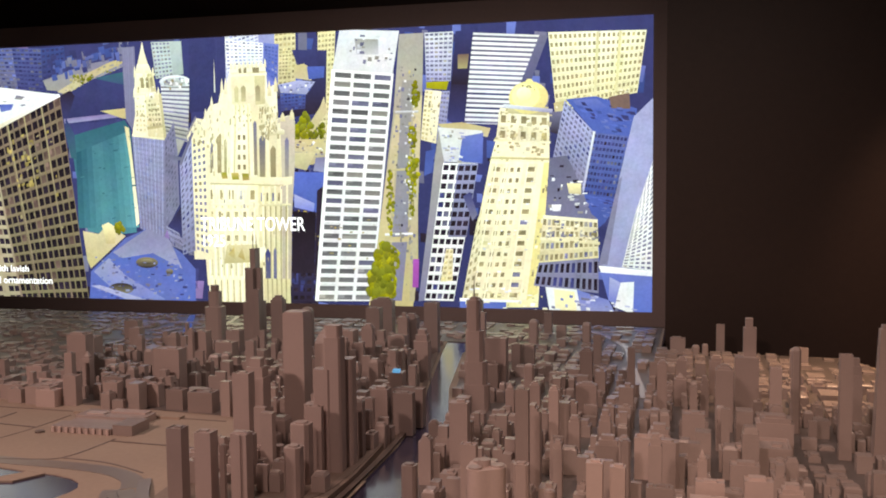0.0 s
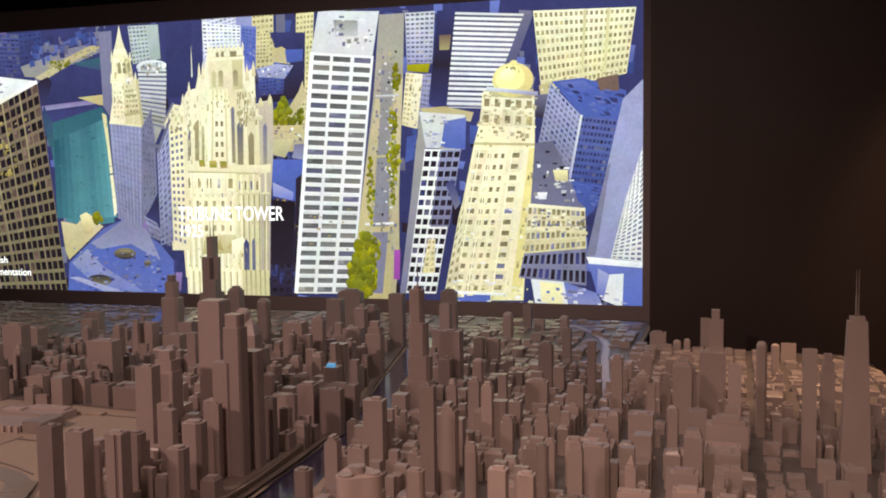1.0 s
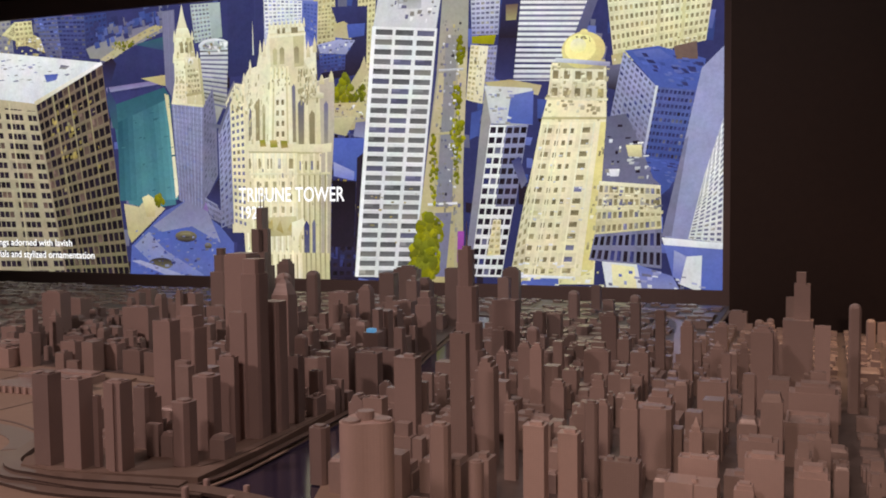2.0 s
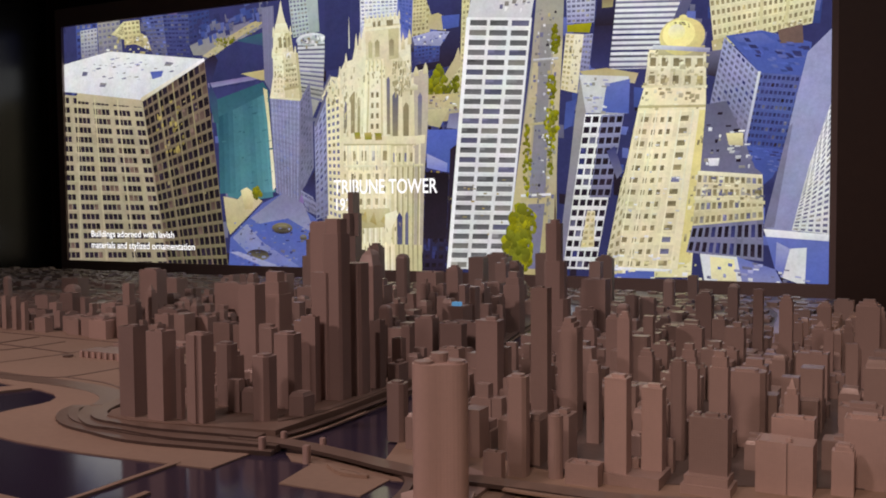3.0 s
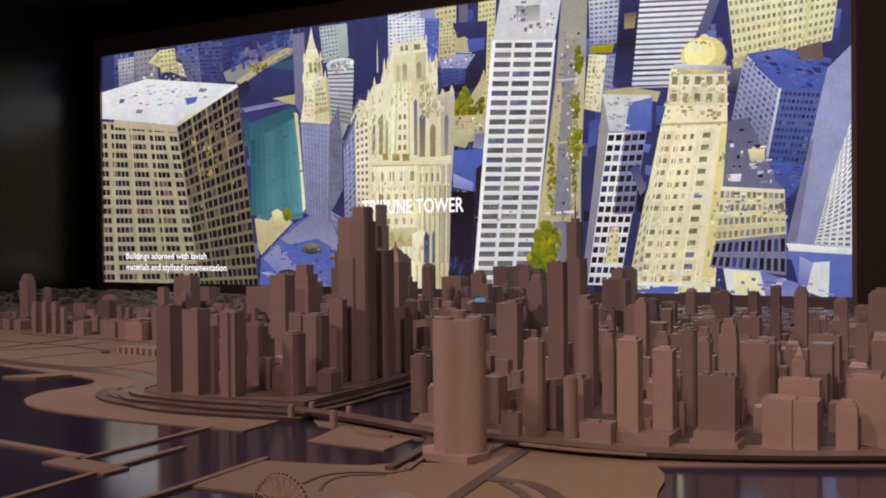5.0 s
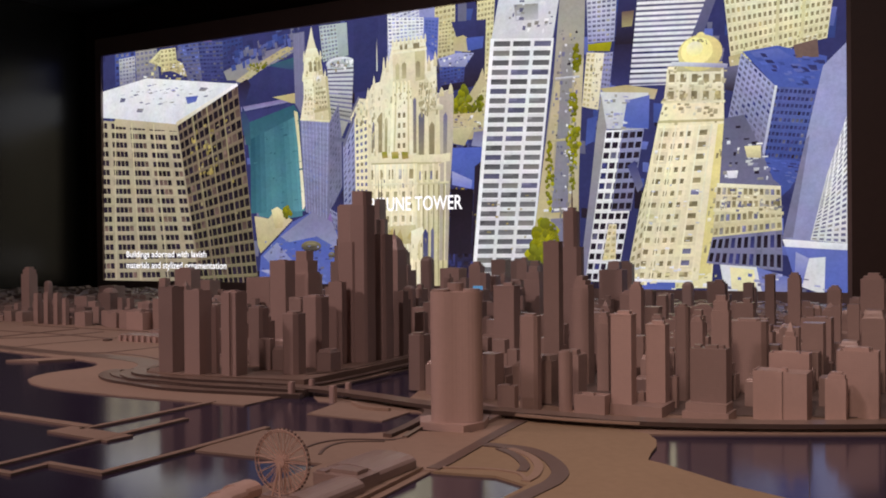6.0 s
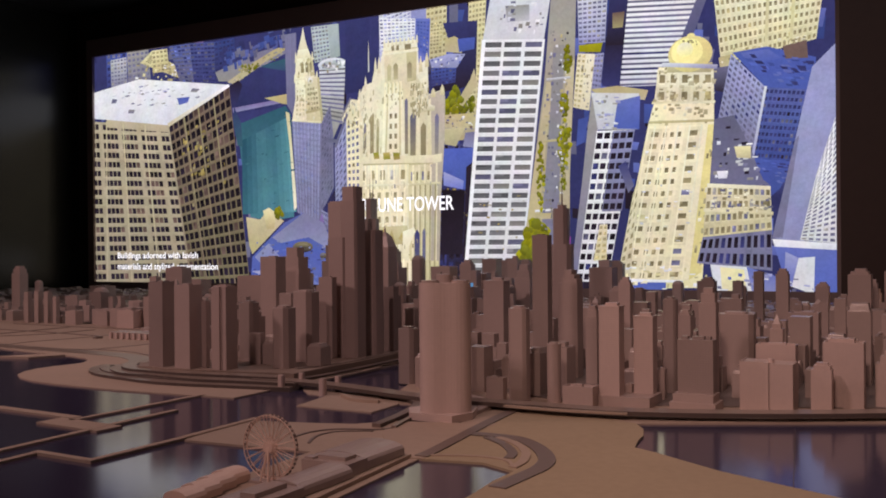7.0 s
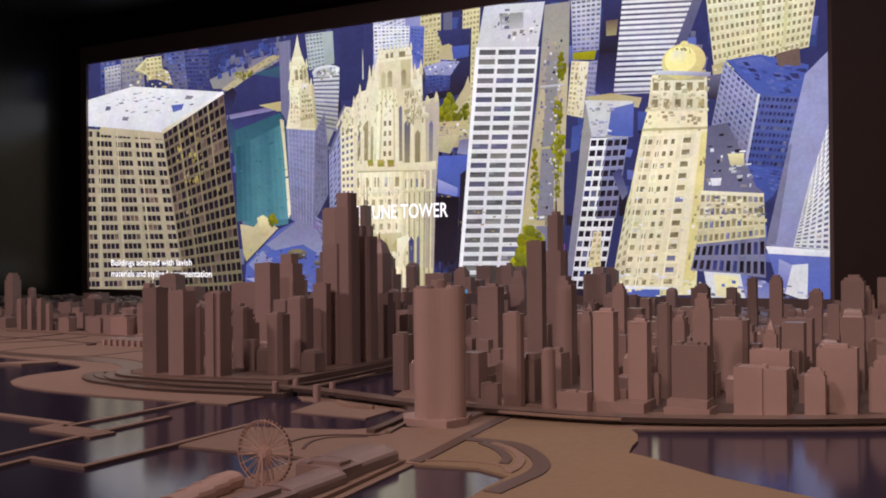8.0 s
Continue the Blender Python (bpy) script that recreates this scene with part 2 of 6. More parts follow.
def face(a, b, c, d, top, low, cols, rows, glass, gap=0.4, lo=0.28, hi=0.78, group=0):
    """A wall of the picture, from its top left corner clockwise, with uneven rows of windows."""
    layer[0] += 1
    at = at_quad((a, b, c, d))
    ca, cb = colour(top), colour(low)
    lay((a, b, c, d), ca, cb)
    panes = [colour(g) for g in glass.split()]
    if gap >= 1.0:
        return
    for j in range(rows):
        wear = dice.uniform(0.93, 1.05)
        band = [wear * (p + (q - p) * (j + 0.5) / rows) for p, q in zip(ca, cb)]
        for i in range(cols):
            s0, s1 = (i + gap / 2) / cols, (i + 1 - gap / 2) / cols
            if group:
                g, k = divmod(i, group)
                s0, s1 = (g + 0.12 + 0.80 * k / group) / (cols / group), (g + 0.12 + 0.80 * (k + 0.84) / group) / (cols / group)
            t0, t1 = (j + lo) / rows, (j + hi) / rows
            if dice.random() < 0.5:
                tint = dice.uniform(0.88, 1.08)
                lay([at(i / cols, j / rows), at((i + 1) / cols, j / rows), at((i + 1) / cols, (j + 1) / rows), at(i / cols, (j + 1) / rows)], [tint * v for v in band], rise=0.000012)
            pane = dice.choice(panes if dice.random() < 0.45 else panes[:1])
            shade = dice.uniform(0.72, 1.22)
            pane = [shade * v for v in pane]
            lay([at(s0, t0), at(s1, t0), at(s1, t1), at(s0, t1)], [0.8 * v for v in pane], [1.15 * v for v in pane], 0.000024)
            if dice.random() < 0.55:
                sm, tm = s0 + (s1 - s0) * dice.uniform(0.3, 0.7), t0 + (t1 - t0) * dice.uniform(0.3, 0.7)
                gleam = dice.choice((0.6, 0.75, 1.35, 1.6))
                lay([at(s0, t0), at(sm, t0), at(sm, tm), at(s0, tm)], [min(0.9, gleam * v) for v in pane], rise=0.000036)
            lay([at(s0, t1), at(s1, t1), at(s1, t1 + 0.10 / rows), at(s0, t1 + 0.10 / rows)], [min(0.95, 1.12 * v) for v in band], rise=0.000036)


def speckle(names, count, a, b, c, d, size, tall):
    """Small details strewn over a stretch of the picture: cars, roof plant, ledges, distant windows."""
    layer[0] += 1
    at = at_quad((a, b, c, d))
    paints = [colour(n) for n in names.split()]
    along, down = (Vector(b) - Vector(a)).normalized(), (Vector(d) - Vector(a)).normalized()
    for k in range(count):
        p = at(dice.random(), dice.random())
        u, v = along * size * dice.uniform(0.35, 1.3), down * size * tall * dice.uniform(0.35, 1.3)
        gain = dice.uniform(0.8, 1.15)
        c1 = [gain * x for x in dice.choice(paints)]
        lay([p, p + u, p + u * dice.uniform(0.7, 1.1) + v, p + v], c1, [0.85 * x for x in c1], 0.000008 * (k % 6))


def foliage(names, count, centre, rx, ry):
    """Treetops seen from above: many small rounded clumps, lit from one side."""
    layer[0] += 1
    paints = [colour(n) for n in names.split()]
    for k in range(count):
        a, r = dice.uniform(0, 6.283), math.sqrt(dice.random())
        x, y = centre[0] + rx * r * math.cos(a), centre[1] + ry * r * math.sin(a)
        size = dice.uniform(0.12, 0.34) * min(rx, ry) + 0.012
        gain = dice.uniform(0.75, 1.2)
        c1 = [gain * v for v in dice.choice(paints)]
        turn = dice.random()
        lay([(x + size * dice.uniform(0.7, 1.1) * math.cos(turn + i * 0.898), y + size * math.sin(turn + i * 0.898)) for i in range(7)], c1, [0.6 * v for v in c1], 0.000007 * (k % 7))


def ribs(names, count, a, b, c, d, width):
    """Upright ribs across a wall."""
    layer[0] += 1
    at = at_quad((a, b, c, d))
    top, low = pair(names)
    across = (Vector(b) - Vector(a)).length
    for i in range(count):
        s, h = (i + 0.5) / count, 0.5 * width / across
        k = dice.uniform(0.92, 1.08)
        lay([at(s - h, 0), at(s + h, 0), at(s + h, 1), at(s - h, 1)], [k * v for v in top], [k * v for v in low], 0.000006)


def pinnacles(names, count, a, b, tall, wide):
    """A row of pointed finials."""
    layer[0] += 1
    top, low = pair(names)
    for i in range(count):
        p = Vector(a).lerp(Vector(b), i / max(1, count - 1))
        h, w = tall * dice.uniform(0.75, 1.1), wide / 2
        lay([(p.x - w, p.y - 0.03), (p.x - w * 0.7, p.y + h * 0.45), (p.x, p.y + h), (p.x + w * 0.7, p.y + h * 0.45), (p.x + w, p.y - 0.03)], top, low)


def show_picture():
    """The whole shown picture: one flat glowing part of the screen, with the unevenness of a photograph."""
    verts, polys, paints = SHAPES
    data = bpy.data.meshes.new("screen_picture")
    data.from_pydata(verts, [], polys)
    tint = data.color_attributes.new("tint", "FLOAT_COLOR", "POINT")
    tint.data.foreach_set("color", [v for c in paints for v in (c[0], c[1], c[2], 1.0)])
    m = bpy.data.materials.new("lit_picture")
    m.use_nodes = True
    n, l = m.node_tree.nodes, m.node_tree.links
    n.remove(n["Principled BSDF"])
    glow, source, geo = n.new("ShaderNodeEmission"), n.new("ShaderNodeAttribute"), n.new("ShaderNodeNewGeometry")
    source.attribute_name = "tint"
    total = None
    for scale, amount in ((2.4, 0.34), (9.0, 0.26), (34.0, 0.30), (90.0, 0.22)):
        noise, part_of = n.new("ShaderNodeTexNoise"), n.new("ShaderNodeMath")
        noise.inputs["Scale"].default_value, noise.inputs["Detail"].default_value = scale, 3
        part_of.operation, part_of.inputs[1].default_value = "MULTIPLY_ADD", amount
        l.new(geo.outputs["Position"], noise.inputs["Vector"]), l.new(noise.outputs["Fac"], part_of.inputs[0])
        if total:
            l.new(total.outputs[0], part_of.inputs[2])
        else:
            part_of.inputs[2].default_value = 1.0 - 0.5 * 1.12
        total = part_of
    hue, swing = n.new("ShaderNodeTexNoise"), n.new("ShaderNodeVectorMath")
    hue.inputs["Scale"].default_value, hue.inputs["Detail"].default_value = 6.0, 5
    swing.operation = "MULTIPLY_ADD"
    swing.inputs[1].default_value, swing.inputs[2].default_value = (0.2, 0.2, 0.24), (0.9, 0.9, 0.88)
    tinted, scaled = n.new("ShaderNodeVectorMath"), n.new("ShaderNodeVectorMath")
    tinted.operation, scaled.operation = "MULTIPLY", "SCALE"
    l.new(geo.outputs["Position"], hue.inputs["Vector"]), l.new(hue.outputs["Color"], swing.inputs[0])
    l.new(source.outputs["Color"], tinted.inputs[0]), l.new(swing.outputs[0], tinted.inputs[1])
    l.new(tinted.outputs[0], scaled.inputs[0]), l.new(total.outputs[0], scaled.inputs["Scale"])
    l.new(scaled.outputs[0], glow.inputs["Color"])
    l.new(glow.outputs[0], n["Material Output"].inputs["Surface"])
    data.materials.append(m)
    ob = new("screen_picture", data)
    ob.parent = video_wall
    ob["label"] = "glowing aerial photograph of city towers"
    return ob


LETTERS = bpy.data.materials.new("lit_letters")
LETTERS.use_nodes = True
LETTERS.node_tree.nodes["Principled BSDF"].inputs["Base Color"].default_value = (0.0, 0.0, 0.0, 1)
LETTERS.node_tree.nodes["Principled BSDF"].inputs["Emission Color"].default_value = (0.95, 0.95, 0.96, 1)
LETTERS.node_tree.nodes["Principled BSDF"].inputs["Emission Strength"].default_value = 1.3


def caption(words, at, width, height):
    data = bpy.data.curves.new("caption", "FONT")
    data.body, data.size = words, 1.0
    data.materials.append(LETTERS)
    data.offset = 0.012
    ob = new("caption", data)
    bpy.context.view_layer.update()
    size = ob.dimensions.copy()
    ob.parent = screen_picture
    ob.scale = (width / size.x, height / size.y, 1.0)
    ob.location, ob.rotation_euler = (at[0], -0.017, at[1]), (radians(90), 0, 0)
    ob["label"] = "white lettering in the picture"
    return ob


# ---- the picture on the screen, back to front ----
shape("navy navy-", (0.0, SH), (SW, SH), (SW, 0.0), (0.0, 0.0))
speckle("night navy slate navy+ violet- mauve", 260, (-0.17, 2.81), (3.65, 2.81), (3.60, -0.09), (-0.15, -0.11), 0.112, 1.5)
speckle("navy slate violet night blue-", 260, (4.77, 2.97), (8.04, 2.55), (8.07, -0.05), (4.74, -0.06), 0.112, 1.3)
# far quarter beyond the river
face((0.20, 2.63), (0.70, 2.62), (0.60, 2.12), (0.21, 2.13), "blue", "navy+", 6, 7, "navy slate")
face((0.27, 2.55), (0.53, 2.56), (0.54, 2.17), (0.28, 2.17), "pale-", "slate+", 5, 9, "slate grey")
face((0.54, 2.61), (0.88, 2.61), (0.92, 2.19), (0.56, 2.17), "grey+", "slate", 5, 7, "slate grey")
face((0.75, 2.47), (0.92, 2.58), (1.33, 2.38), (1.48, 2.20), "cream", "tan", 9, 4, "umber tan shade")
face((0.93, 2.59), (1.17, 2.59), (1.20, 2.34), (0.95, 2.34), "cream+", "tan+", 4, 5, "umber tan")
speckle("cream tan umber white", 40, (0.69, 2.49), (1.41, 2.39), (1.50, 2.18), (0.64, 2.28), 0.039, 0.8)
face((1.20, 2.61), (1.53, 2.61), (1.64, 2.17), (1.36, 2.20), "violet-", "slate-", 6, 10, "slate- navy violet", 0.2)
face((1.51, 2.61), (1.87, 2.59), (1.88, 2.15), (1.57, 2.18), "violet--", "navy++", 7, 10, "navy slate--", 0.2)
face((1.87, 2.59), (2.15, 2.60), (2.17, 2.31), (1.88, 2.25), "blue--", "navy", 5, 6, "navy slate--")
shape("slate+ grey", (1.88, 2.26), (2.43, 2.41), (2.85, 2.46), (2.86, 2.37), (2.16, 2.14), (1.93, 2.16))
shape("tan stone", (2.05, 2.14), (2.43, 2.32), (2.83, 2.47), (2.86, 2.41), (2.54, 2.29), (2.16, 2.11))
foliage("olive- olive tan", 30, (2.35, 2.27), 0.146, 0.039)
speckle("tan stone grey olive-", 50, (2.10, 2.18), (2.82, 2.46), (2.85, 2.38), (2.18, 2.11), 0.030, 0.6)
speckle("blue- slate violet- navy", 60, (1.88, 2.51), (2.86, 2.66), (2.85, 2.47), (1.93, 2.29), 0.069, 1.0)
shape("teal-- navy+", (2.53, 2.27), (2.89, 2.32), (2.91, 2.13), (2.42, 2.12))
shape("navy navy-", (2.14, 2.10), (2.50, 2.26), (2.92, 2.17), (2.90, 1.90), (2.10, 1.83))
shape("night navy", (2.08, 2.10), (2.21, 2.15), (2.26, 2.09), (2.15, 1.82), (2.09, 1.82))
shape("mauve lilac-", (2.12, 1.86), (2.87, 1.91), (2.88, 1.87), (2.13, 1.81))
shape("tan+ tan", (2.56, 1.93), (2.88, 1.95), (2.89, 1.84), (2.81, 1.85))
shape("navy navy+", (2.10, 1.80), (2.84, 1.83), (2.41, 1.71), (2.19, 1.68), (2.13, 1.71))
# the river
shape("lake1 lake5", (2.19, 1.68), (2.84, 1.83), (2.91, 1.73), (2.94, 0.69), (2.62, 0.65), (2.36, 0.70), (2.29, 1.00), (2.23, 1.35))
river = at_quad(((2.25, 1.51), (2.89, 1.72), (2.97, 0.74), (2.25, 0.73)))
for k, hues in enumerate(("lake0 lake2", "lake1 lake3", "lake2 lake4", "lake4 lake5", "lake4 lake6", "lake3 lake6", "lake3 lake5", "lake4 lake6", "lake5 lake7", "lake6 lake8")):
    shape(hues, river(k / 10, 0.0), river((k + 1) / 10, 0.0), river((k + 1) / 10, 1.0), river(k / 10, 1.0))
shape("navy teal--", (2.14, 1.88), (2.24, 1.70), (2.26, 1.44), (2.19, 1.46), (2.13, 1.71))
shape("shade+ bright", (2.84, 1.77), (2.89, 1.75), (2.98, 0.79), (2.94, 0.75), (2.89, 1.41))
speckle("lake2 lake5 lake4", 30, (2.25, 1.61), (2.89, 1.69), (2.92, 0.74), (2.34, 0.72), 0.050, 0.25)
# tall slabs on the quay and the clock tower
shape("navy+ navy", (3.53, 2.79), (3.92, 2.77), (3.90, 2.00), (3.69, 1.81), (3.60, 1.62), (3.62, 2.19), (3.53, 2.25))
shape("slate+ slate", (2.835, 2.557), (2.987, 2.563), (2.990, 1.827), (2.946, 1.708), (2.859, 1.836))
ribs("slate++ slate+", 5, (2.848, 2.544), (2.972, 2.553), (2.968, 1.773), (2.859, 1.836), 0.013)
face((3.176, 2.597), (3.519, 2.592), (3.538, 2.266), (3.222, 2.231), "sage+", "sage", 8, 9, "slate+ steel grey", 0.4)
shape("sage sage-", (3.389, 2.595), (3.519, 2.592), (3.538, 2.266), (3.421, 2.256))
shape("pale- grey", (3.275, 2.193), (3.588, 2.197), (3.566, 1.679), (3.445, 1.457), (3.294, 1.806))
face((3.274, 2.171), (3.601, 2.164), (3.564, 1.592), (3.291, 1.664), "pale", "grey+", 1, 13, "slate steel slate+", 0.0, 0.42, 0.86)
disc("pale+ sage", (3.433, 2.200), 0.173, 0.060)
disc("sage+ grey", (3.433, 2.195), 0.127, 0.040)
speckle("white umber slate+", 22, (3.282, 2.246), (3.576, 2.241), (3.574, 2.133), (3.301, 2.147), 0.033, 0.8)
shape("bright ivory", (3.046, 2.491), (3.075, 2.608), (3.100, 2.490), (3.139, 2.370), (3.009, 2.372))
shape("bright ivory", (3.010, 2.383), (3.139, 2.382), (3.184, 2.278), (2.981, 2.285))
shape("bright ivory+", (2.981, 2.297), (3.191, 2.288), (3.226, 2.087), (2.968, 2.086))
shape("shade+ shade", (3.116, 2.284), (3.191, 2.288), (3.226, 2.087), (3.139, 2.083))
shape("umber+ umber", (3.047, 2.235), (3.061, 2.256), (3.082, 2.232), (3.080, 2.144), (3.045, 2.147))
shape("umber umber-", (3.102, 2.236), (3.115, 2.257), (3.136, 2.233), (3.140, 2.144), (3.106, 2.147))
shape("umber- shade-", (3.155, 2.231), (3.169, 2.252), (3.183, 2.229), (3.194, 2.145), (3.160, 2.148))
pinnacles("bright ivory", 3, (2.981, 2.285), (3.191, 2.288), 0.080, 0.027)
pinnacles("bright ivory", 4, (2.968, 2.086), (3.246, 2.085), 0.067, 0.027)
shape("bright ivory+", (2.969, 2.097), (3.246, 2.096), (3.296, 1.618), (2.925, 1.664), (2.971, 1.885))
shape("ivory shade+", (3.092, 2.087), (3.246, 2.096), (3.296, 1.618), (3.115, 1.640))
shape("shade shade-", (3.246, 2.096), (3.279, 2.077), (3.323, 1.639), (3.296, 1.618))
face((3.116, 1.996), (3.251, 2.002), (3.272, 1.753), (3.132, 1.751), "ivory", "shade+", 4, 5, "umber umber+ shade-", 0.45)
face((2.981, 1.984), (3.083, 1.987), (3.097, 1.698), (2.967, 1.705), "bright", "ivory+", 3, 6, "shade shade+ umber+", 0.5)
stripe("bright ivory", (2.962, 2.087), (3.253, 2.090), 0.027)
stripe("shade- tan", (3.104, 1.742), (3.293, 1.762), 0.027)
stripe("bright shade+", (2.925, 1.669), (3.297, 1.625), 0.027)
disc("white shade+", (3.165, 2.053), 0.033, 0.040)
disc("shade- umber", (3.165, 2.053), 0.013, 0.013)
speckle("shade umber+ ivory++ bright", 50, (2.995, 2.318), (3.211, 2.308), (3.277, 1.653), (2.953, 1.684), 0.020, 1.4)
face((2.925, 1.664), (3.296, 1.618), (3.261, 0.578), (2.980, 0.737), "lilac-", "slate+", 8, 20, "slate slate- violet-", 0.45)
ribs("lilac lilac-", 8, (2.925, 1.664), (3.296, 1.618), (3.261, 0.578), (2.980, 0.737), 0.013)
shape("slate+ slate", (3.296, 1.618), (3.412, 1.798), (3.446, 1.490), (3.449, 0.974), (3.305, 0.733), (3.263, 0.644))
face((3.303, 1.608), (3.411, 1.765), (3.435, 0.974), (3.285, 0.727), "slate+", "slate", 4, 15, "slate- slate slate--", 0.5)
shape("slate- slate", (3.333, 1.474), (3.497, 1.443), (3.496, 1.411), (3.339, 1.423))
shape("night navy", (3.305, 0.755), (3.487, 0.973), (3.496, 0.724), (3.416, 0.687))
face((3.286, 0.756), (3.429, 0.687), (3.582, 0.465), (3.348, 0.555), "lilac-", "slate", 9, 3, "slate- navy slate", 0.4)
# the plaza
shape("stone+ tan", (2.30, 0.70), (2.49, 0.67), (2.60, 0.77), (2.73, 0.69), (2.81, 0.65), (2.38, 0.31), (2.34, 0.40))
shape("cream+ tan", (2.53, 0.76), (2.61, 0.79), (2.70, 0.74), (2.68, 0.57), (2.58, 0.57))
foliage("olive leaf- olive-", 26, (2.75, 0.73), 0.060, 0.052)
shape("violet- blue+", (2.38, 0.28), (2.81, 0.63), (3.07, 0.73), (3.46, 0.48), (3.61, 0.32), (3.60, -0.09), (2.34, -0.13))
shape("slate++ lilac-", (2.65, 0.48), (3.07, 0.73), (3.32, 0.62), (3.46, 0.32), (3.12, 0.48), (2.81, 0.40))
shape("lilac- violet", (2.41, 0.28), (2.60, 0.42), (3.31, 0.15), (3.20, -0.10), (2.90, -0.11))
shape("blue+ violet-", (2.62, 0.40), (3.07, 0.47), (3.51, 0.19), (3.31, -0.02), (2.80, 0.24))
disc("umber- night", (3.05, 0.38), 0.129, 0.056)
disc("night umber--", (2.74, 0.11), 0.146, 0.056)
disc("umber night", (3.05, 0.39), 0.077, 0.026)
disc("umber- night", (3.31, 0.29), 0.043, 0.030)
shape("lilac lilac-", (2.37, 0.13), (2.48, 0.14), (3.11, -0.02), (3.05, -0.08))
speckle("violet lilac- slate navy++", 120, (2.43, 0.44), (3.42, 0.48), (3.55, -0.05), (2.37, -0.08), 0.039, 0.5)
# the office slab with a white roof
shape("white pale", (-0.06, 2.19), (0.25, 2.23), (0.73, 2.29), (2.08, 2.11), (1.18, 1.74), (0.20, 1.87), (-0.07, 1.90))
speckle("pale- grey lilac white- slate+", 46, (0.21, 2.15), (0.92, 2.24), (1.75, 2.08), (1.09, 1.80), 0.056, 0.5)
shape("blue+ violet", (1.32, 2.03), (1.51, 2.03), (1.48, 1.97), (1.35, 1.95))
shape("slate grey", (1.55, 2.12), (1.66, 2.10), (1.61, 2.07), (1.52, 2.08))
shape("slate- slate", (0.30, 2.10), (0.38, 2.09), (0.36, 2.05), (0.28, 2.05))
shape("grey slate", (0.57, 1.96), (0.67, 1.95), (0.64, 1.91), (0.55, 1.92))
face((-0.21, 1.88), (1.17, 1.74), (1.52, -0.06), (-0.15, -0.11), "concrete+", "concrete-", 18, 18, "night ink brown night+", 0.34, 0.24, 0.84, 4)
shape("concrete++ concrete", (0.20, 1.87), (1.18, 1.74), (1.20, 1.66), (0.21, 1.78))
stripe("stone+ concrete", (0.20, 1.85), (0.19, -0.10), 0.017)
stripe("stone+ concrete", (0.47, 1.81), (0.60, -0.09), 0.021)
stripe("stone+ concrete", (0.82, 1.77), (1.04, -0.08), 0.021)
face((1.18, 1.73), (2.08, 2.10), (2.35, -0.04), (1.52, -0.06), "shadow_stone", "umber--", 12, 18, "ink night ink+ brown-", 0.22, 0.1, 0.8)
stripe("concrete shadow_stone+", (1.18, 1.74), (1.52, -0.06), 0.026)
stripe("umber+ shadow_stone", (1.42, 1.83), (1.75, -0.06), 0.017)
stripe("umber+ shadow_stone", (1.63, 1.92), (1.94, -0.05), 0.017)
stripe("umber+ shadow_stone", (1.85, 2.00), (2.15, -0.05), 0.017)
shape("white+ stone+", (1.17, 1.76), (2.07, 2.12), (2.09, 2.09), (1.19, 1.72))
speckle("mustard-- mustard mustard-", 26, (1.34, 1.62), (1.72, 1.77), (1.79, 1.19), (1.44, 1.12), 0.039, 1.0)
speckle("mustard-- umber", 20, (1.26, 1.49), (1.97, 1.80), (2.21, 0.31), (1.52, 0.30), 0.030, 1.0)
# low quarter behind the stone tower
face((4.72, 2.31), (4.98, 2.26), (4.89, 1.88), (4.59, 1.90), "blue", "navy+", 5, 6, "navy slate-")
shape("violet blue+", (4.51, 2.25), (4.89, 2.27), (4.99, 2.20), (4.68, 2.10))
shape("tan+ stone", (4.73, 2.38), (4.98, 2.39), (5.01, 2.25), (4.75, 2.27))
speckle("brown tan slate", 24, (4.60, 2.43), (4.99, 2.39), (5.01, 2.20), (4.60, 2.24), 0.039, 0.7)
face((5.01, 2.87), (5.20, 2.88), (5.12, 1.58), (4.97, 1.57), "cream+", "shade", 5, 28, "umber tan shade-", 0.44)
shape("olive olive-", (4.72, 1.58), (4.79, 1.76), (4.86, 1.73), (4.83, 1.56))
foliage("olive leaf- olive-", 40, (4.79, 1.66), 0.069, 0.112)
foliage("olive olive--", 20, (4.94, 1.66), 0.039, 0.060)
shape("tan stone", (4.50, 1.57), (5.10, 1.54), (5.07, 1.49), (4.50, 1.51))
shape("grey+ tan", (4.50, 1.53), (5.09, 1.50), (5.06, 1.35), (4.50, 1.36))
speckle("brown slate tan white grey", 44, (4.55, 1.58), (5.09, 1.55), (5.07, 1.34), (4.54, 1.36), 0.030, 0.6)
face((4.50, 1.35), (5.01, 1.31), (4.98, 1.20), (4.50, 1.23), "navy+", "slate-", 9, 2, "navy night slate")
shape("blue+ blue", (4.54, 1.29), (4.96, 1.27), (4.97, 1.04), (4.57, 1.04))
speckle("blue++ navy slate violet", 30, (4.54, 1.29), (4.97, 1.27), (4.99, 1.00), (4.54, 1.01), 0.039, 0.8)
face((4.58, 1.01), (5.02, 1.01), (4.95, -0.05), (4.53, -0.06), "navy", "night", 6, 14, "night ink navy-", 0.35)
speckle("night+ mustard-- navy+", 26, (4.58, 0.95), (4.99, 0.94), (4.95, 0.18), (4.57, 0.17), 0.034, 2.0)
face((4.01, 2.77), (4.37, 2.76), (4.38, 2.21), (4.01, 1.87), "pale+", "lilac", 8, 18, "lilac slate+ pale-", 0.3)
shape("lilac violet+", (4.37, 2.76), (4.55, 2.76), (4.54, 2.11), (4.38, 2.11))
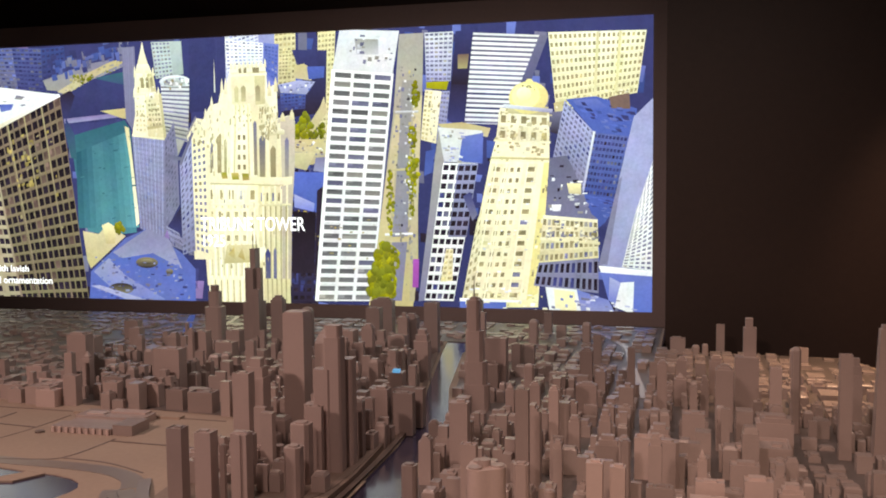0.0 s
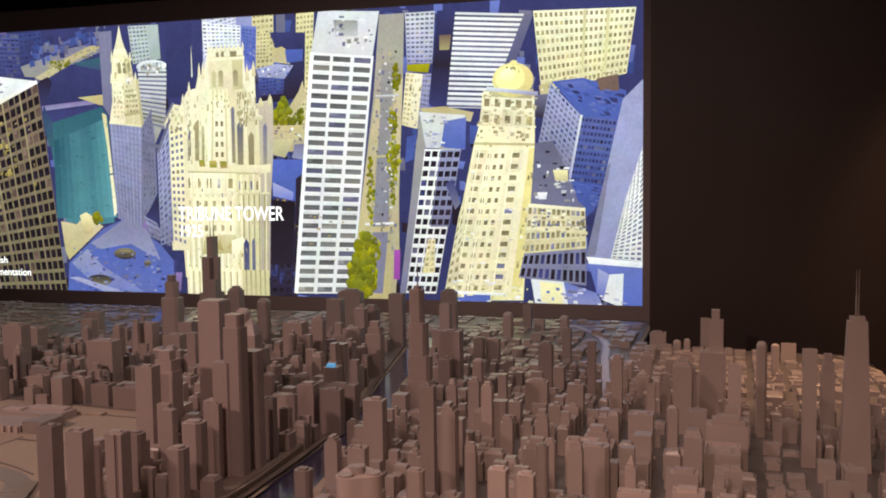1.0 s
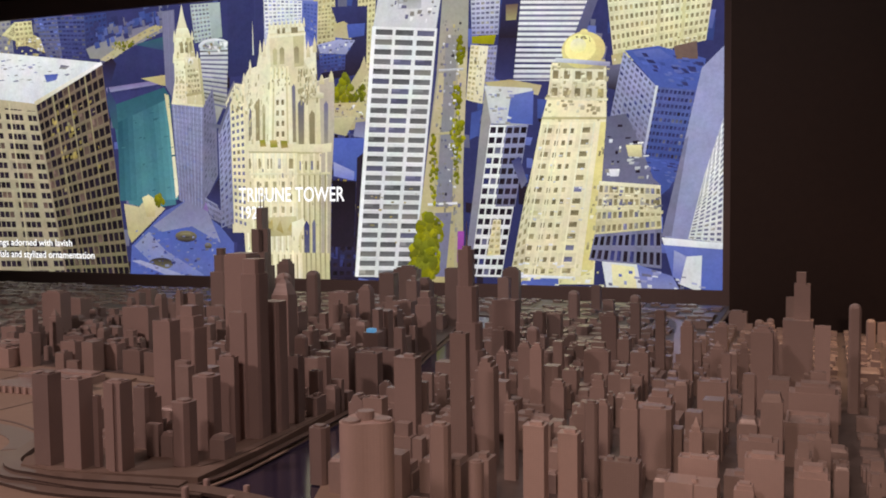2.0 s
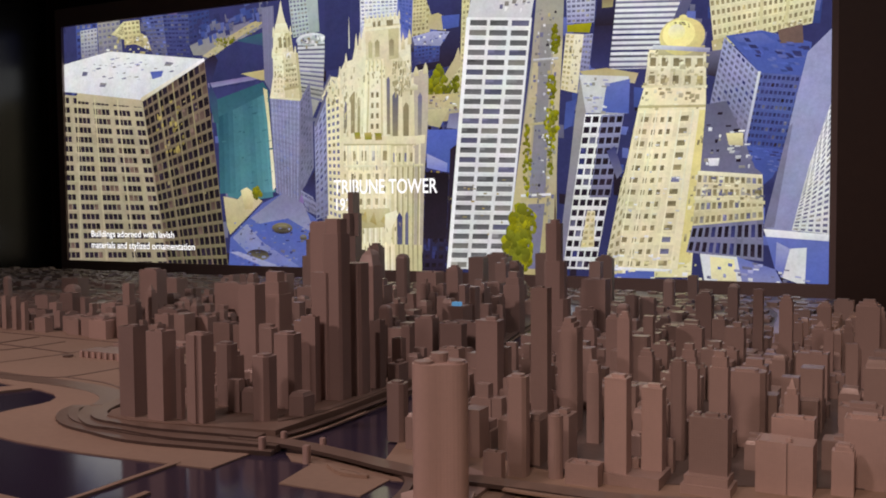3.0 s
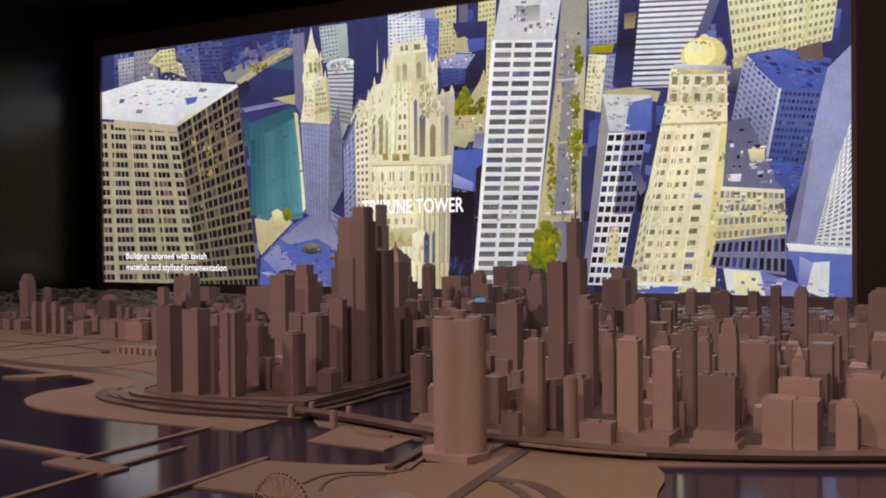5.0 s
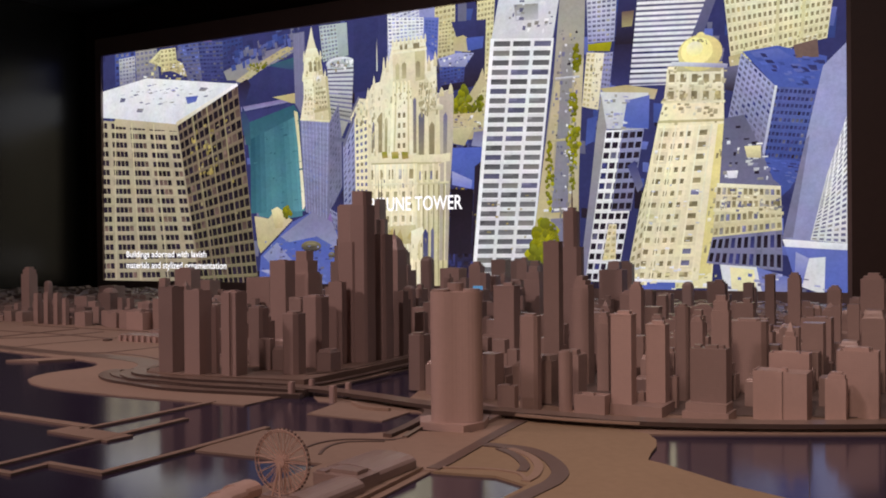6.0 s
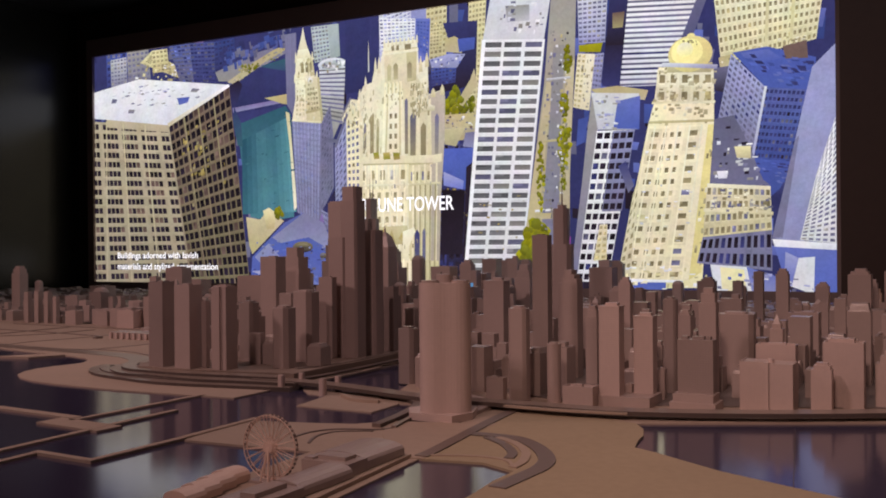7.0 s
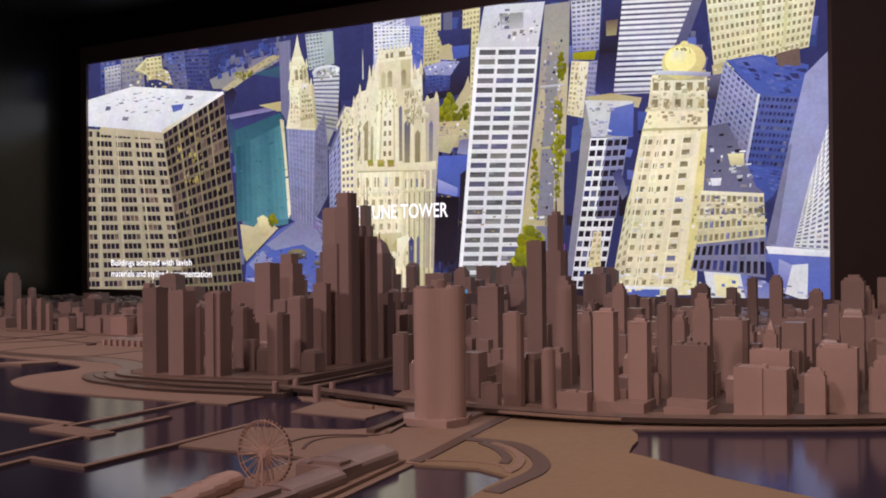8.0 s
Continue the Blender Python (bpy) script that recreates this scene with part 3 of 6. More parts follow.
face((4.55, 2.74), (4.77, 2.75), (4.76, 2.12), (4.53, 2.11), "cream", "shade", 5, 12, "umber tan")
shape("slate night", (4.47, 2.12), (4.80, 2.13), (4.80, 2.00), (4.50, 1.99))
# the stone tower with a crown of buttresses, and what stands behind it
shape("navy navy-", (3.609, 2.627), (3.910, 2.592), (3.891, 1.905), (3.595, 1.884))
face((4.010, 2.581), (4.423, 2.532), (4.413, 2.274), (4.026, 2.247), "white", "pale", 9, 9, "lilac slate+ pale-", 0.35)
shape("violet+ violet", (4.423, 2.532), (4.589, 2.513), (4.569, 2.129), (4.423, 2.230))
face((4.435, 2.509), (4.584, 2.492), (4.564, 2.151), (4.431, 2.251), "violet", "blue+", 4, 9, "blue violet- lilac-", 0.4)
face((4.588, 2.449), (4.728, 2.454), (4.710, 2.211), (4.580, 2.214), "cream", "shade", 4, 7, "umber tan", 0.4)
shape("navy night", (4.724, 2.454), (5.092, 2.433), (5.069, 1.851), (4.863, 1.826), (4.615, 1.803), (4.616, 1.932), (4.866, 2.080))
shape("tan+ stone", (4.746, 2.299), (4.850, 2.318), (4.936, 2.262), (4.926, 2.154), (4.740, 2.184))
shape("blue+ blue", (4.881, 2.288), (5.067, 2.285), (5.056, 2.178), (4.897, 2.165))
face((4.593, 2.041), (4.866, 2.059), (4.854, 1.890), (4.600, 1.873), "blue", "navy+", 7, 5, "navy slate- blue-", 0.4)
shape("lilac+ lilac-", (4.579, 2.128), (4.793, 2.162), (4.964, 2.142), (4.870, 2.024), (4.598, 2.049))
speckle("white lilac slate blue", 26, (4.594, 2.127), (4.952, 2.143), (4.878, 2.027), (4.603, 2.053), 0.025, 0.7)
shape("stone tan", (5.054, 1.999), (5.085, 1.850), (4.860, 1.572), (4.786, 1.599), (5.009, 1.898))
foliage("olive leaf- olive-", 46, (4.861, 1.710), 0.061, 0.138)
foliage("olive olive--", 24, (5.021, 1.677), 0.036, 0.066)
shape("tan+ stone", (4.741, 1.597), (5.181, 1.592), (5.161, 1.444), (4.735, 1.479))
speckle("brown slate shade white grey", 40, (4.749, 1.588), (5.171, 1.581), (5.151, 1.457), (4.747, 1.482), 0.025, 0.6)
shape("shade shade-", (4.735, 1.470), (4.956, 1.465), (4.855, 1.298), (4.733, 1.325))
shape("slate+ lilac-", (4.955, 1.418), (5.161, 1.428), (5.120, 1.263), (4.929, 1.294))
shape("blue++ blue", (4.727, 1.283), (5.077, 1.274), (5.032, 1.058), (4.960, 0.887), (4.719, 1.026))
shape("lilac+ violet+", (4.720, 1.069), (4.934, 0.977), (4.924, 0.896), (4.718, 0.941))
shape("ink night", (4.707, 0.903), (4.947, 0.887), (4.915, 0.299), (4.674, 0.298))
shape("night+ night", (4.962, 1.102), (5.155, 1.219), (5.060, 0.299), (4.920, 0.299))
speckle("mustard mustard-", 10, (4.945, 0.722), (5.066, 0.720), (5.040, 0.594), (4.931, 0.595), 0.033, 0.8)
face((3.556, 1.678), (3.670, 1.828), (3.769, 1.812), (3.717, 0.680), "ivory+", "ivory-", 4, 22, "slate+ umber+ slate", 0.5)
shape("slate grey", (3.549, 1.660), (3.659, 1.852), (3.675, 1.828), (3.561, 1.651))
shape("bright ivory", (3.716, 1.289), (3.753, 1.835), (3.826, 1.951), (3.919, 1.970), (3.948, 2.087), (4.007, 2.104), (4.047, 2.249), (4.064, 2.336), (4.440, 2.331), (4.461, 2.083), (4.523, 2.129), (4.558, 2.083), (4.564, 1.803), (4.705, 1.834), (4.744, 1.771), (4.734, 1.368), (4.691, 0.856), (4.666, 0.169), (3.747, 0.160), (3.718, 0.747))
shape("dusk dusk-", (4.560, 1.795), (4.710, 1.830), (4.744, 1.767), (4.734, 1.368), (4.691, 0.856), (4.666, 0.169), (4.520, 0.168), (4.577, 1.247))
shape("ivory shade+", (4.264, 1.962), (4.429, 1.992), (4.560, 1.808), (4.586, 1.247), (4.553, 0.168), (4.335, 0.166), (4.326, 1.260))
shape("ivory+ ivory", (4.063, 2.261), (4.439, 2.262), (4.429, 1.935), (4.074, 1.943))
shape("shade+ shade", (4.320, 2.262), (4.439, 2.262), (4.429, 1.948), (4.326, 1.939))
shape("umber umber-", (4.148, 2.305), (4.238, 2.305), (4.237, 2.253), (4.153, 2.253))
shape("umber- umber", (4.300, 2.303), (4.373, 2.302), (4.372, 2.247), (4.304, 2.248))
shape("bright ivory", (4.180, 2.320), (4.207, 2.319), (4.205, 2.243), (4.182, 2.245))
shape("ivory++ bright", (4.047, 2.245), (4.454, 2.248), (4.454, 2.222), (4.049, 2.219))
shape("umber+ shade", (4.172, 2.110), (4.199, 2.134), (4.224, 2.110), (4.222, 1.975), (4.175, 1.974))
shape("umber shade-", (4.329, 2.109), (4.355, 2.132), (4.380, 2.108), (4.378, 1.974), (4.332, 1.974))
shape("shade+ shade", (4.098, 2.108), (4.125, 2.132), (4.145, 2.108), (4.143, 1.973), (4.101, 1.972))
pinnacles("bright ivory", 9, (4.069, 2.323), (4.440, 2.331), 0.055, 0.025)
pinnacles("bright ivory", 2, (3.964, 2.055), (4.006, 2.082), 0.144, 0.039)
pinnacles("ivory+ shade+", 2, (4.479, 2.051), (4.548, 2.092), 0.122, 0.044)
pinnacles("bright ivory", 2, (3.775, 1.825), (3.847, 1.927), 0.111, 0.036)
pinnacles("ivory shade+", 2, (4.615, 1.803), (4.714, 1.817), 0.072, 0.055)
pinnacles("bright white-", 1, (3.884, 2.106), (3.886, 2.106), 0.304, 0.014)
ribs("ivory++ bright", 5, (4.059, 1.958), (4.274, 1.953), (4.289, 1.248), (4.015, 1.248), 0.025)
ribs("shade+ shade", 4, (4.090, 1.941), (4.264, 1.940), (4.269, 1.249), (4.047, 1.246), 0.014)
shape("bright ivory+", (4.110, 1.844), (4.231, 1.843), (4.227, 1.264), (4.090, 1.266))
face((4.112, 1.680), (4.223, 1.677), (4.220, 1.291), (4.100, 1.292), "bright", "ivory+", 2, 4, "umber shade- umber+", 0.5)
speckle("shade umber+ bright", 30, (4.074, 1.930), (4.273, 1.927), (4.259, 1.700), (4.065, 1.701), 0.014, 1.8)
shape("slate umber", (3.820, 1.553), (3.837, 1.588), (3.853, 1.551), (3.848, 1.291), (3.810, 1.285))
shape("umber+ umber", (3.897, 1.637), (3.936, 1.675), (3.951, 1.634), (3.946, 1.287), (3.891, 1.281))
shape("shade- umber+", (3.967, 1.588), (3.988, 1.623), (4.004, 1.586), (3.994, 1.276), (3.962, 1.273))
shape("umber shade-", (3.780, 1.510), (3.792, 1.537), (3.802, 1.509), (3.793, 1.285), (3.771, 1.286))
shape("bright ivory+", (3.853, 1.931), (3.896, 1.944), (3.891, 1.236), (3.847, 1.234))
shape("bright ivory", (3.953, 2.064), (3.980, 2.075), (3.966, 1.223), (3.934, 1.225))
shape("ivory++ ivory", (3.747, 1.813), (3.780, 1.829), (3.770, 1.264), (3.727, 1.262))
shape("slate- umber", (4.357, 1.606), (4.389, 1.648), (4.424, 1.610), (4.413, 1.195), (4.356, 1.193))
shape("umber umber-", (4.474, 1.499), (4.505, 1.545), (4.535, 1.508), (4.530, 1.184), (4.472, 1.183))
shape("slate umber", (4.297, 1.763), (4.318, 1.787), (4.333, 1.760), (4.331, 1.259), (4.295, 1.257))
shape("ivory++ ivory", (4.432, 1.818), (4.463, 1.832), (4.463, 1.167), (4.428, 1.164))
shape("ivory+ shade+", (4.553, 1.744), (4.589, 1.767), (4.595, 1.139), (4.554, 1.136))
shape("slate+ dusk--", (4.632, 1.588), (4.657, 1.621), (4.677, 1.585), (4.667, 1.243), (4.627, 1.236))
shape("bright shade", (4.430, 1.683), (4.573, 1.708), (4.633, 1.691), (4.632, 1.648), (4.435, 1.636))
shape("shade- umber+", (4.359, 1.737), (4.426, 1.754), (4.425, 1.705), (4.364, 1.693))
speckle("umber+ shade- shade bright", 70, (4.362, 1.932), (4.556, 1.937), (4.562, 1.635), (4.358, 1.632), 0.017, 2.6)
speckle("shade shade- bright ivory-", 60, (3.753, 1.827), (4.048, 1.959), (4.036, 1.252), (3.732, 1.255), 0.017, 3.0)
shape("ivory+ ivory", (3.721, 1.253), (4.607, 1.233), (4.707, 1.241), (4.700, 1.165), (4.605, 1.151), (3.715, 1.186))
stripe("shade- shade", (3.714, 1.181), (4.605, 1.151), 0.017)
shape("olive+ mustard-", (3.930, 1.288), (3.994, 1.289), (4.004, 1.226), (3.939, 1.225))
shape("mustard olive", (4.042, 1.282), (4.122, 1.283), (4.131, 1.216), (4.051, 1.215))
shape("olive mustard-", (4.159, 1.277), (4.233, 1.273), (4.242, 1.211), (4.169, 1.205))
face((3.742, 1.171), (4.340, 1.158), (4.327, 0.976), (3.744, 0.982), "bright", "ivory+", 5, 1, "umber+ grey umber", 0.55)
face((4.350, 1.128), (4.595, 1.126), (4.587, 0.966), (4.347, 0.966), "ivory", "shade+", 4, 1, "umber umber- slate", 0.45)
ribs("ivory++ bright", 9, (3.736, 1.171), (4.340, 1.158), (4.310, 0.166), (3.752, 0.160), 0.019)
ribs("shade+ shade", 8, (3.761, 0.972), (4.321, 0.962), (4.294, 0.166), (3.780, 0.160), 0.014)
ribs("ivory+ ivory", 5, (4.356, 1.145), (4.680, 1.156), (4.657, 0.169), (4.341, 0.166), 0.022)
ribs("umber+ shade-", 5, (4.378, 0.952), (4.663, 0.964), (4.642, 0.169), (4.372, 0.166), 0.017)
stripe("bright ivory", (3.733, 0.973), (4.343, 0.966), 0.022)
stripe("ivory shade", (4.343, 0.962), (4.683, 0.968), 0.022)
face((3.760, 0.936), (4.326, 0.928), (4.311, 0.582), (3.765, 0.580), "ivory++", "ivory+", 6, 3, "shade- umber+ shade", 0.6)
ribs("ivory++ bright", 7, (3.760, 0.945), (4.331, 0.936), (4.315, 0.560), (3.764, 0.558), 0.017)
shape("shade+ tan", (3.971, 0.564), (4.316, 0.578), (4.338, 0.403), (3.941, 0.382))
shape("mustard tan", (3.986, 0.475), (4.052, 0.550), (4.066, 0.421))
shape("tan mustard-", (4.093, 0.452), (4.142, 0.544), (4.172, 0.416))
shape("mustard tan", (4.215, 0.452), (4.263, 0.517), (4.298, 0.403))
shape("bright ivory", (4.263, 0.517), (4.393, 0.560), (4.408, 0.516), (4.338, 0.385), (4.335, 0.166), (4.263, 0.165))
shape("navy+ slate-", (4.397, 0.494), (4.424, 0.538), (4.454, 0.494), (4.448, 0.167), (4.392, 0.167))
shape("slate slate-", (4.485, 0.515), (4.505, 0.549), (4.520, 0.515), (4.516, 0.168), (4.479, 0.167))
speckle("umber+ shade- ivory grey", 60, (3.763, 1.152), (4.656, 1.145), (4.642, 0.191), (3.758, 0.182), 0.014, 2.4)
shape("ivory+ ivory", (3.765, 0.24), (4.37, 0.24), (4.37, -0.05), (3.765, -0.05))
shape("shade+ shade", (4.37, 0.24), (4.66, 0.24), (4.66, -0.05), (4.37, -0.05))
ribs("ivory++ bright", 9, (3.77, 0.26), (4.37, 0.26), (4.37, -0.05), (3.77, -0.05), 0.018)
ribs("umber+ shade-", 8, (3.80, 0.22), (4.35, 0.22), (4.35, -0.05), (3.80, -0.05), 0.012)
ribs("umber shade-", 5, (4.39, 0.24), (4.64, 0.24), (4.64, -0.05), (4.39, -0.05), 0.014)
shape("ivory+ ivory", (3.591, 1.667), (3.697, 1.779), (3.808, 1.674), (3.812, 0.422), (3.607, 0.421))
face((3.469, 1.368), (3.611, 1.666), (3.621, 0.509), (3.477, 0.465), "lilac", "lilac--", 3, 17, "slate slate- navy+", 0.45)
face((3.616, 1.589), (3.770, 1.634), (3.774, 0.465), (3.628, 0.509), "ivory++", "ivory", 3, 17, "slate+ umber slate", 0.45)
shape("slate- slate", (3.463, 1.379), (3.658, 1.781), (3.683, 1.780), (3.488, 1.356))
pinnacles("bright ivory", 3, (3.670, 1.748), (3.796, 1.718), 0.080, 0.033)
speckle("umber+ shade bright", 26, (3.619, 1.773), (3.796, 1.718), (3.793, 1.557), (3.616, 1.589), 0.027, 1.6)
# the white slab
shape("pale white-", (5.15, 2.25), (5.23, 2.62), (5.83, 2.58), (5.76, 2.19))
shape("grey pale-", (5.38, 2.53), (5.62, 2.51), (5.62, 2.37), (5.40, 2.38))
speckle("grey pale slate white", 26, (5.30, 2.58), (5.76, 2.54), (5.74, 2.27), (5.26, 2.31), 0.043, 0.7)
face((5.16, 2.25), (5.76, 2.19), (5.51, 0.04), (4.94, 0.03), "white", "white-", 3, 26, "steel slate- steel- grey-", 0.12, 0.28, 0.84)
stripe("white++ white", (5.16, 2.25), (4.94, 0.03), 0.039)
stripe("white white-", (5.36, 2.23), (5.14, 0.03), 0.030)
stripe("white white-", (5.57, 2.21), (5.33, 0.04), 0.030)
stripe("white pale", (5.76, 2.19), (5.51, 0.04), 0.026)
shape("navy slate-", (5.77, 2.19), (5.82, 2.13), (5.75, 1.81), (5.58, 0.34), (5.52, 0.04))
speckle("mustard- umber concrete", 14, (5.13, 1.01), (5.64, 0.99), (5.52, 0.34), (5.04, 0.33), 0.034, 0.4)
# the avenue
shape("grey+ tan", (5.83, 2.55), (6.07, 2.55), (6.05, 1.96), (6.00, 1.48), (5.99, 0.34), (5.93, -0.02), (5.48, -0.03), (5.62, 0.85), (5.76, 1.81))
shape("stone tan+", (5.78, 1.81), (5.85, 1.80), (5.76, 1.17), (5.70, 0.66), (5.56, 0.04), (5.50, 0.04), (5.62, 0.85))
shape("stone+ stone-", (5.97, 1.97), (6.05, 1.98), (6.01, 1.26), (5.98, 0.63), (5.95, 0.05), (5.90, 0.05), (5.93, 1.27))
shape("grey slate+", (5.85, 2.12), (5.96, 2.12), (5.92, 1.48), (5.89, 0.66), (5.82, 0.05), (5.69, 0.05), (5.74, 0.77), (5.81, 1.49))
stripe("pale grey+", (5.78, 1.83), (6.01, 1.83), 0.021)
stripe("shade tan", (5.74, 1.29), (6.00, 1.30), 0.021)
stripe("white pale", (5.66, 0.68), (5.94, 0.69), 0.021)
stripe("tan stone", (5.66, 0.63), (5.94, 0.64), 0.052)
foliage("olive olive- leaf--", 30, (5.98, 2.00), 0.039, 0.120)
foliage("olive leaf- olive-", 34, (5.95, 1.60), 0.039, 0.103)
foliage("leaf olive olive-", 46, (5.95, 1.27), 0.056, 0.198)
foliage("leaf olive olive-", 44, (5.72, 0.97), 0.034, 0.310)
foliage("olive- olive", 20, (5.94, 1.02), 0.026, 0.155)
foliage("leaf olive leaf- olive-", 120, (5.66, 0.43), 0.120, 0.155)
foliage("leaf olive leaf- olive-", 130, (5.62, 0.19), 0.129, 0.189)
speckle("pale grey- night slate white", 60, (5.83, 2.27), (5.98, 2.25), (5.90, 0.70), (5.73, 0.70), 0.021, 0.9)
speckle("grey- grey tan slate+", 80, (5.80, 2.27), (6.00, 2.25), (5.93, 0.12), (5.63, 0.12), 0.026, 1.2)
shape("magenta magenta-", (5.94, 0.45), (6.00, 0.45), (5.99, 0.18), (5.93, 0.18))
# blocks beyond the avenue
face((6.08, 2.55), (6.36, 2.55), (6.33, 2.10), (6.09, 2.11), "pale", "lilac", 6, 11, "slate grey", 0.3)
shape("leaf leaf-", (6.09, 2.10), (6.31, 2.10), (6.29, 2.02), (6.09, 2.04))
face((6.08, 2.03), (6.16, 2.02), (6.10, 1.55), (6.03, 1.57), "ivory+", "ivory", 2, 11, "tan shade", 0.4)
shape("bright ivory", (6.16, 2.02), (6.24, 2.01), (6.18, 1.53), (6.10, 1.55))
speckle("umber tan grey", 24, (6.11, 1.99), (6.24, 1.98), (6.17, 1.57), (6.11, 1.57), 0.017, 1.4)
face((6.24, 2.01), (6.32, 2.01), (6.26, 1.49), (6.18, 1.53), "lilac", "slate+", 3, 12, "slate grey", 0.3)
shape("night navy", (6.34, 2.14), (6.53, 2.16), (6.47, 1.69), (6.30, 1.73))
shape("navy night", (6.38, 2.55), (6.57, 2.56), (6.51, 2.06), (6.34, 2.07))
shape("brown tan-", (6.40, 2.34), (6.51, 2.34), (6.49, 2.21), (6.40, 2.21))
face((6.55, 2.53), (7.17, 2.48), (6.84, 1.69), (6.46, 1.71), "white", "pale", 1, 19, "slate navy slate-", 0.0, 0.46, 0.9)
shape("slate navy+", (7.17, 2.48), (7.25, 2.47), (7.00, 1.84), (6.86, 1.72))
shape("tan stone", (6.20, 1.71), (6.44, 1.72), (6.71, 1.66), (6.68, 1.58), (6.23, 1.68))
face((7.25, 2.50), (8.13, 2.48), (8.05, 1.94), (7.32, 1.82), "bright", "cream", 20, 9, "umber umber+ tan", 0.46)
stripe("shade cream", (7.70, 2.48), (7.67, 1.88), 0.026)
stripe("shade+ cream", (7.90, 2.48), (7.86, 1.91), 0.026)
shape("tan+ shade", (7.30, 1.87), (7.41, 1.89), (7.40, 1.80), (7.31, 1.79))
speckle("tan umber bright", 40, (7.29, 1.92), (7.96, 2.01), (7.96, 1.92), (7.32, 1.79), 0.026, 0.6)
shape("slate night+", (7.26, 1.79), (7.42, 1.80), (7.34, 1.59), (7.27, 1.61))
# the grid block
shape("white- pale-", (6.20, 1.68), (6.63, 1.64), (6.62, 1.34), (6.26, 1.36))
shape("violet blue+", (6.44, 1.59), (6.64, 1.62), (6.63, 1.34), (6.40, 1.36))
shape("blue- blue", (6.08, 1.46), (6.18, 1.48), (6.13, 1.26), (6.06, 1.23))
speckle("pale grey+ lilac", 30, (6.23, 1.66), (6.44, 1.64), (6.40, 1.37), (6.26, 1.38), 0.039, 0.6)
shape("grey+ slate+", (6.21, 1.65), (6.26, 1.35), (6.06, 0.06), (5.99, 0.05), (6.11, 0.91), (6.16, 1.33))
face((6.25, 1.35), (6.59, 1.34), (6.34, 0.06), (6.05, 0.06), "white", "white-", 5, 15, "night ink slate- navy", 0.24, 0.2, 0.8)
face((6.40, 1.34), (6.59, 1.34), (6.47, 0.66), (6.29, 0.66), "lilac-", "slate+", 3, 8, "night navy ink", 0.24, 0.2, 0.8)
shape("navy+ slate", (6.44, 1.04), (6.51, 1.08), (6.58, 0.87), (6.53, 0.81))
face((6.27, 0.55), (6.34, 0.55), (6.33, 0.25), (6.21, 0.24), "ivory", "shade+", 2, 6, "tan umber+", 0.4)
# the hotel with a dome
shape("ivory++ cream", (6.80, 1.84), (7.26, 1.80), (7.26, 1.51), (7.26, 1.37), (7.30, 1.33), (7.19, 0.62), (7.15, 0.02), (6.42, -0.00), (6.58, 0.79), (6.71, 1.38), (6.76, 1.55))
face((6.79, 1.82), (7.26, 1.78), (7.26, 1.51), (6.77, 1.54), "bright", "ivory", 5, 2, "umber shade- tan", 0.5, 0.3, 0.78)
speckle("shade umber+ bright ivory-", 80, (6.78, 1.82), (7.26, 1.78), (7.26, 1.37), (6.72, 1.39), 0.034, 0.9)
stripe("shade+ bright", (6.74, 1.55), (7.27, 1.52), 0.021)
stripe("shade tan", (6.71, 1.39), (7.27, 1.37), 0.021)
face((6.71, 1.36), (7.21, 1.34), (7.04, 0.08), (6.46, 0.07), "ivory++", "ivory", 1, 1, "ivory++", 1.0)
face((6.72, 1.34), (6.83, 1.33), (6.60, 0.07), (6.47, 0.07), "ivory+", "ivory", 1, 13, "umber umber- shade", 0.45, 0.3, 0.72)
face((6.83, 1.33), (7.01, 1.33), (6.81, 0.08), (6.60, 0.07), "ivory++", "ivory", 3, 13, "umber- shade umber", 0.5, 0.34, 0.76)
face((7.02, 1.33), (7.17, 1.33), (6.99, 0.08), (6.82, 0.08), "ivory+", "ivory", 1, 13, "umber- slate umber", 0.52, 0.3, 0.74)
ribs("bright ivory+", 5, (6.72, 1.36), (7.21, 1.34), (7.04, 0.08), (6.46, 0.07), 0.013)
speckle("white bright pale", 40, (6.68, 1.23), (7.13, 1.21), (6.98, 0.15), (6.51, 0.14), 0.030, 0.5)
shape("yellow yellow-", (7.21, 1.34), (7.30, 1.34), (7.19, 0.62), (7.15, 0.15), (7.04, 0.08))
speckle("umber shade- bright", 26, (7.21, 1.27), (7.28, 1.27), (7.16, 0.22), (7.07, 0.22), 0.026, 1.3)
face((6.57, 0.79), (6.63, 0.96), (6.54, 0.07), (6.42, 0.07), "ivory+", "ivory-", 2, 10, "umber shade-", 0.5)
face((6.86, 1.85), (7.26, 1.81), (7.26, 1.77), (6.84, 1.80), "bright", "shade+", 14, 1, "umber tan", 0.5)
shape("shade shade-", (6.893, 1.878), (7.252, 1.838), (7.236, 1.760), (6.868, 1.791))
disc("yellow yellow-", (7.067, 1.925), 0.184, 0.148)
disc("yellow++ yellow+", (7.041, 1.944), 0.132, 0.112)
disc("bright yellow++", (7.024, 1.963), 0.068, 0.060)
disc("yellow+ yellow", (7.075, 2.069), 0.034, 0.024)
stripe("pale lilac-", (6.83, 1.86), (7.29, 1.80), 0.034)
speckle("brown umber-", 6, (7.00, 2.045), (7.13, 2.03), (7.13, 2.00), (7.01, 2.02), 0.022, 0.8)
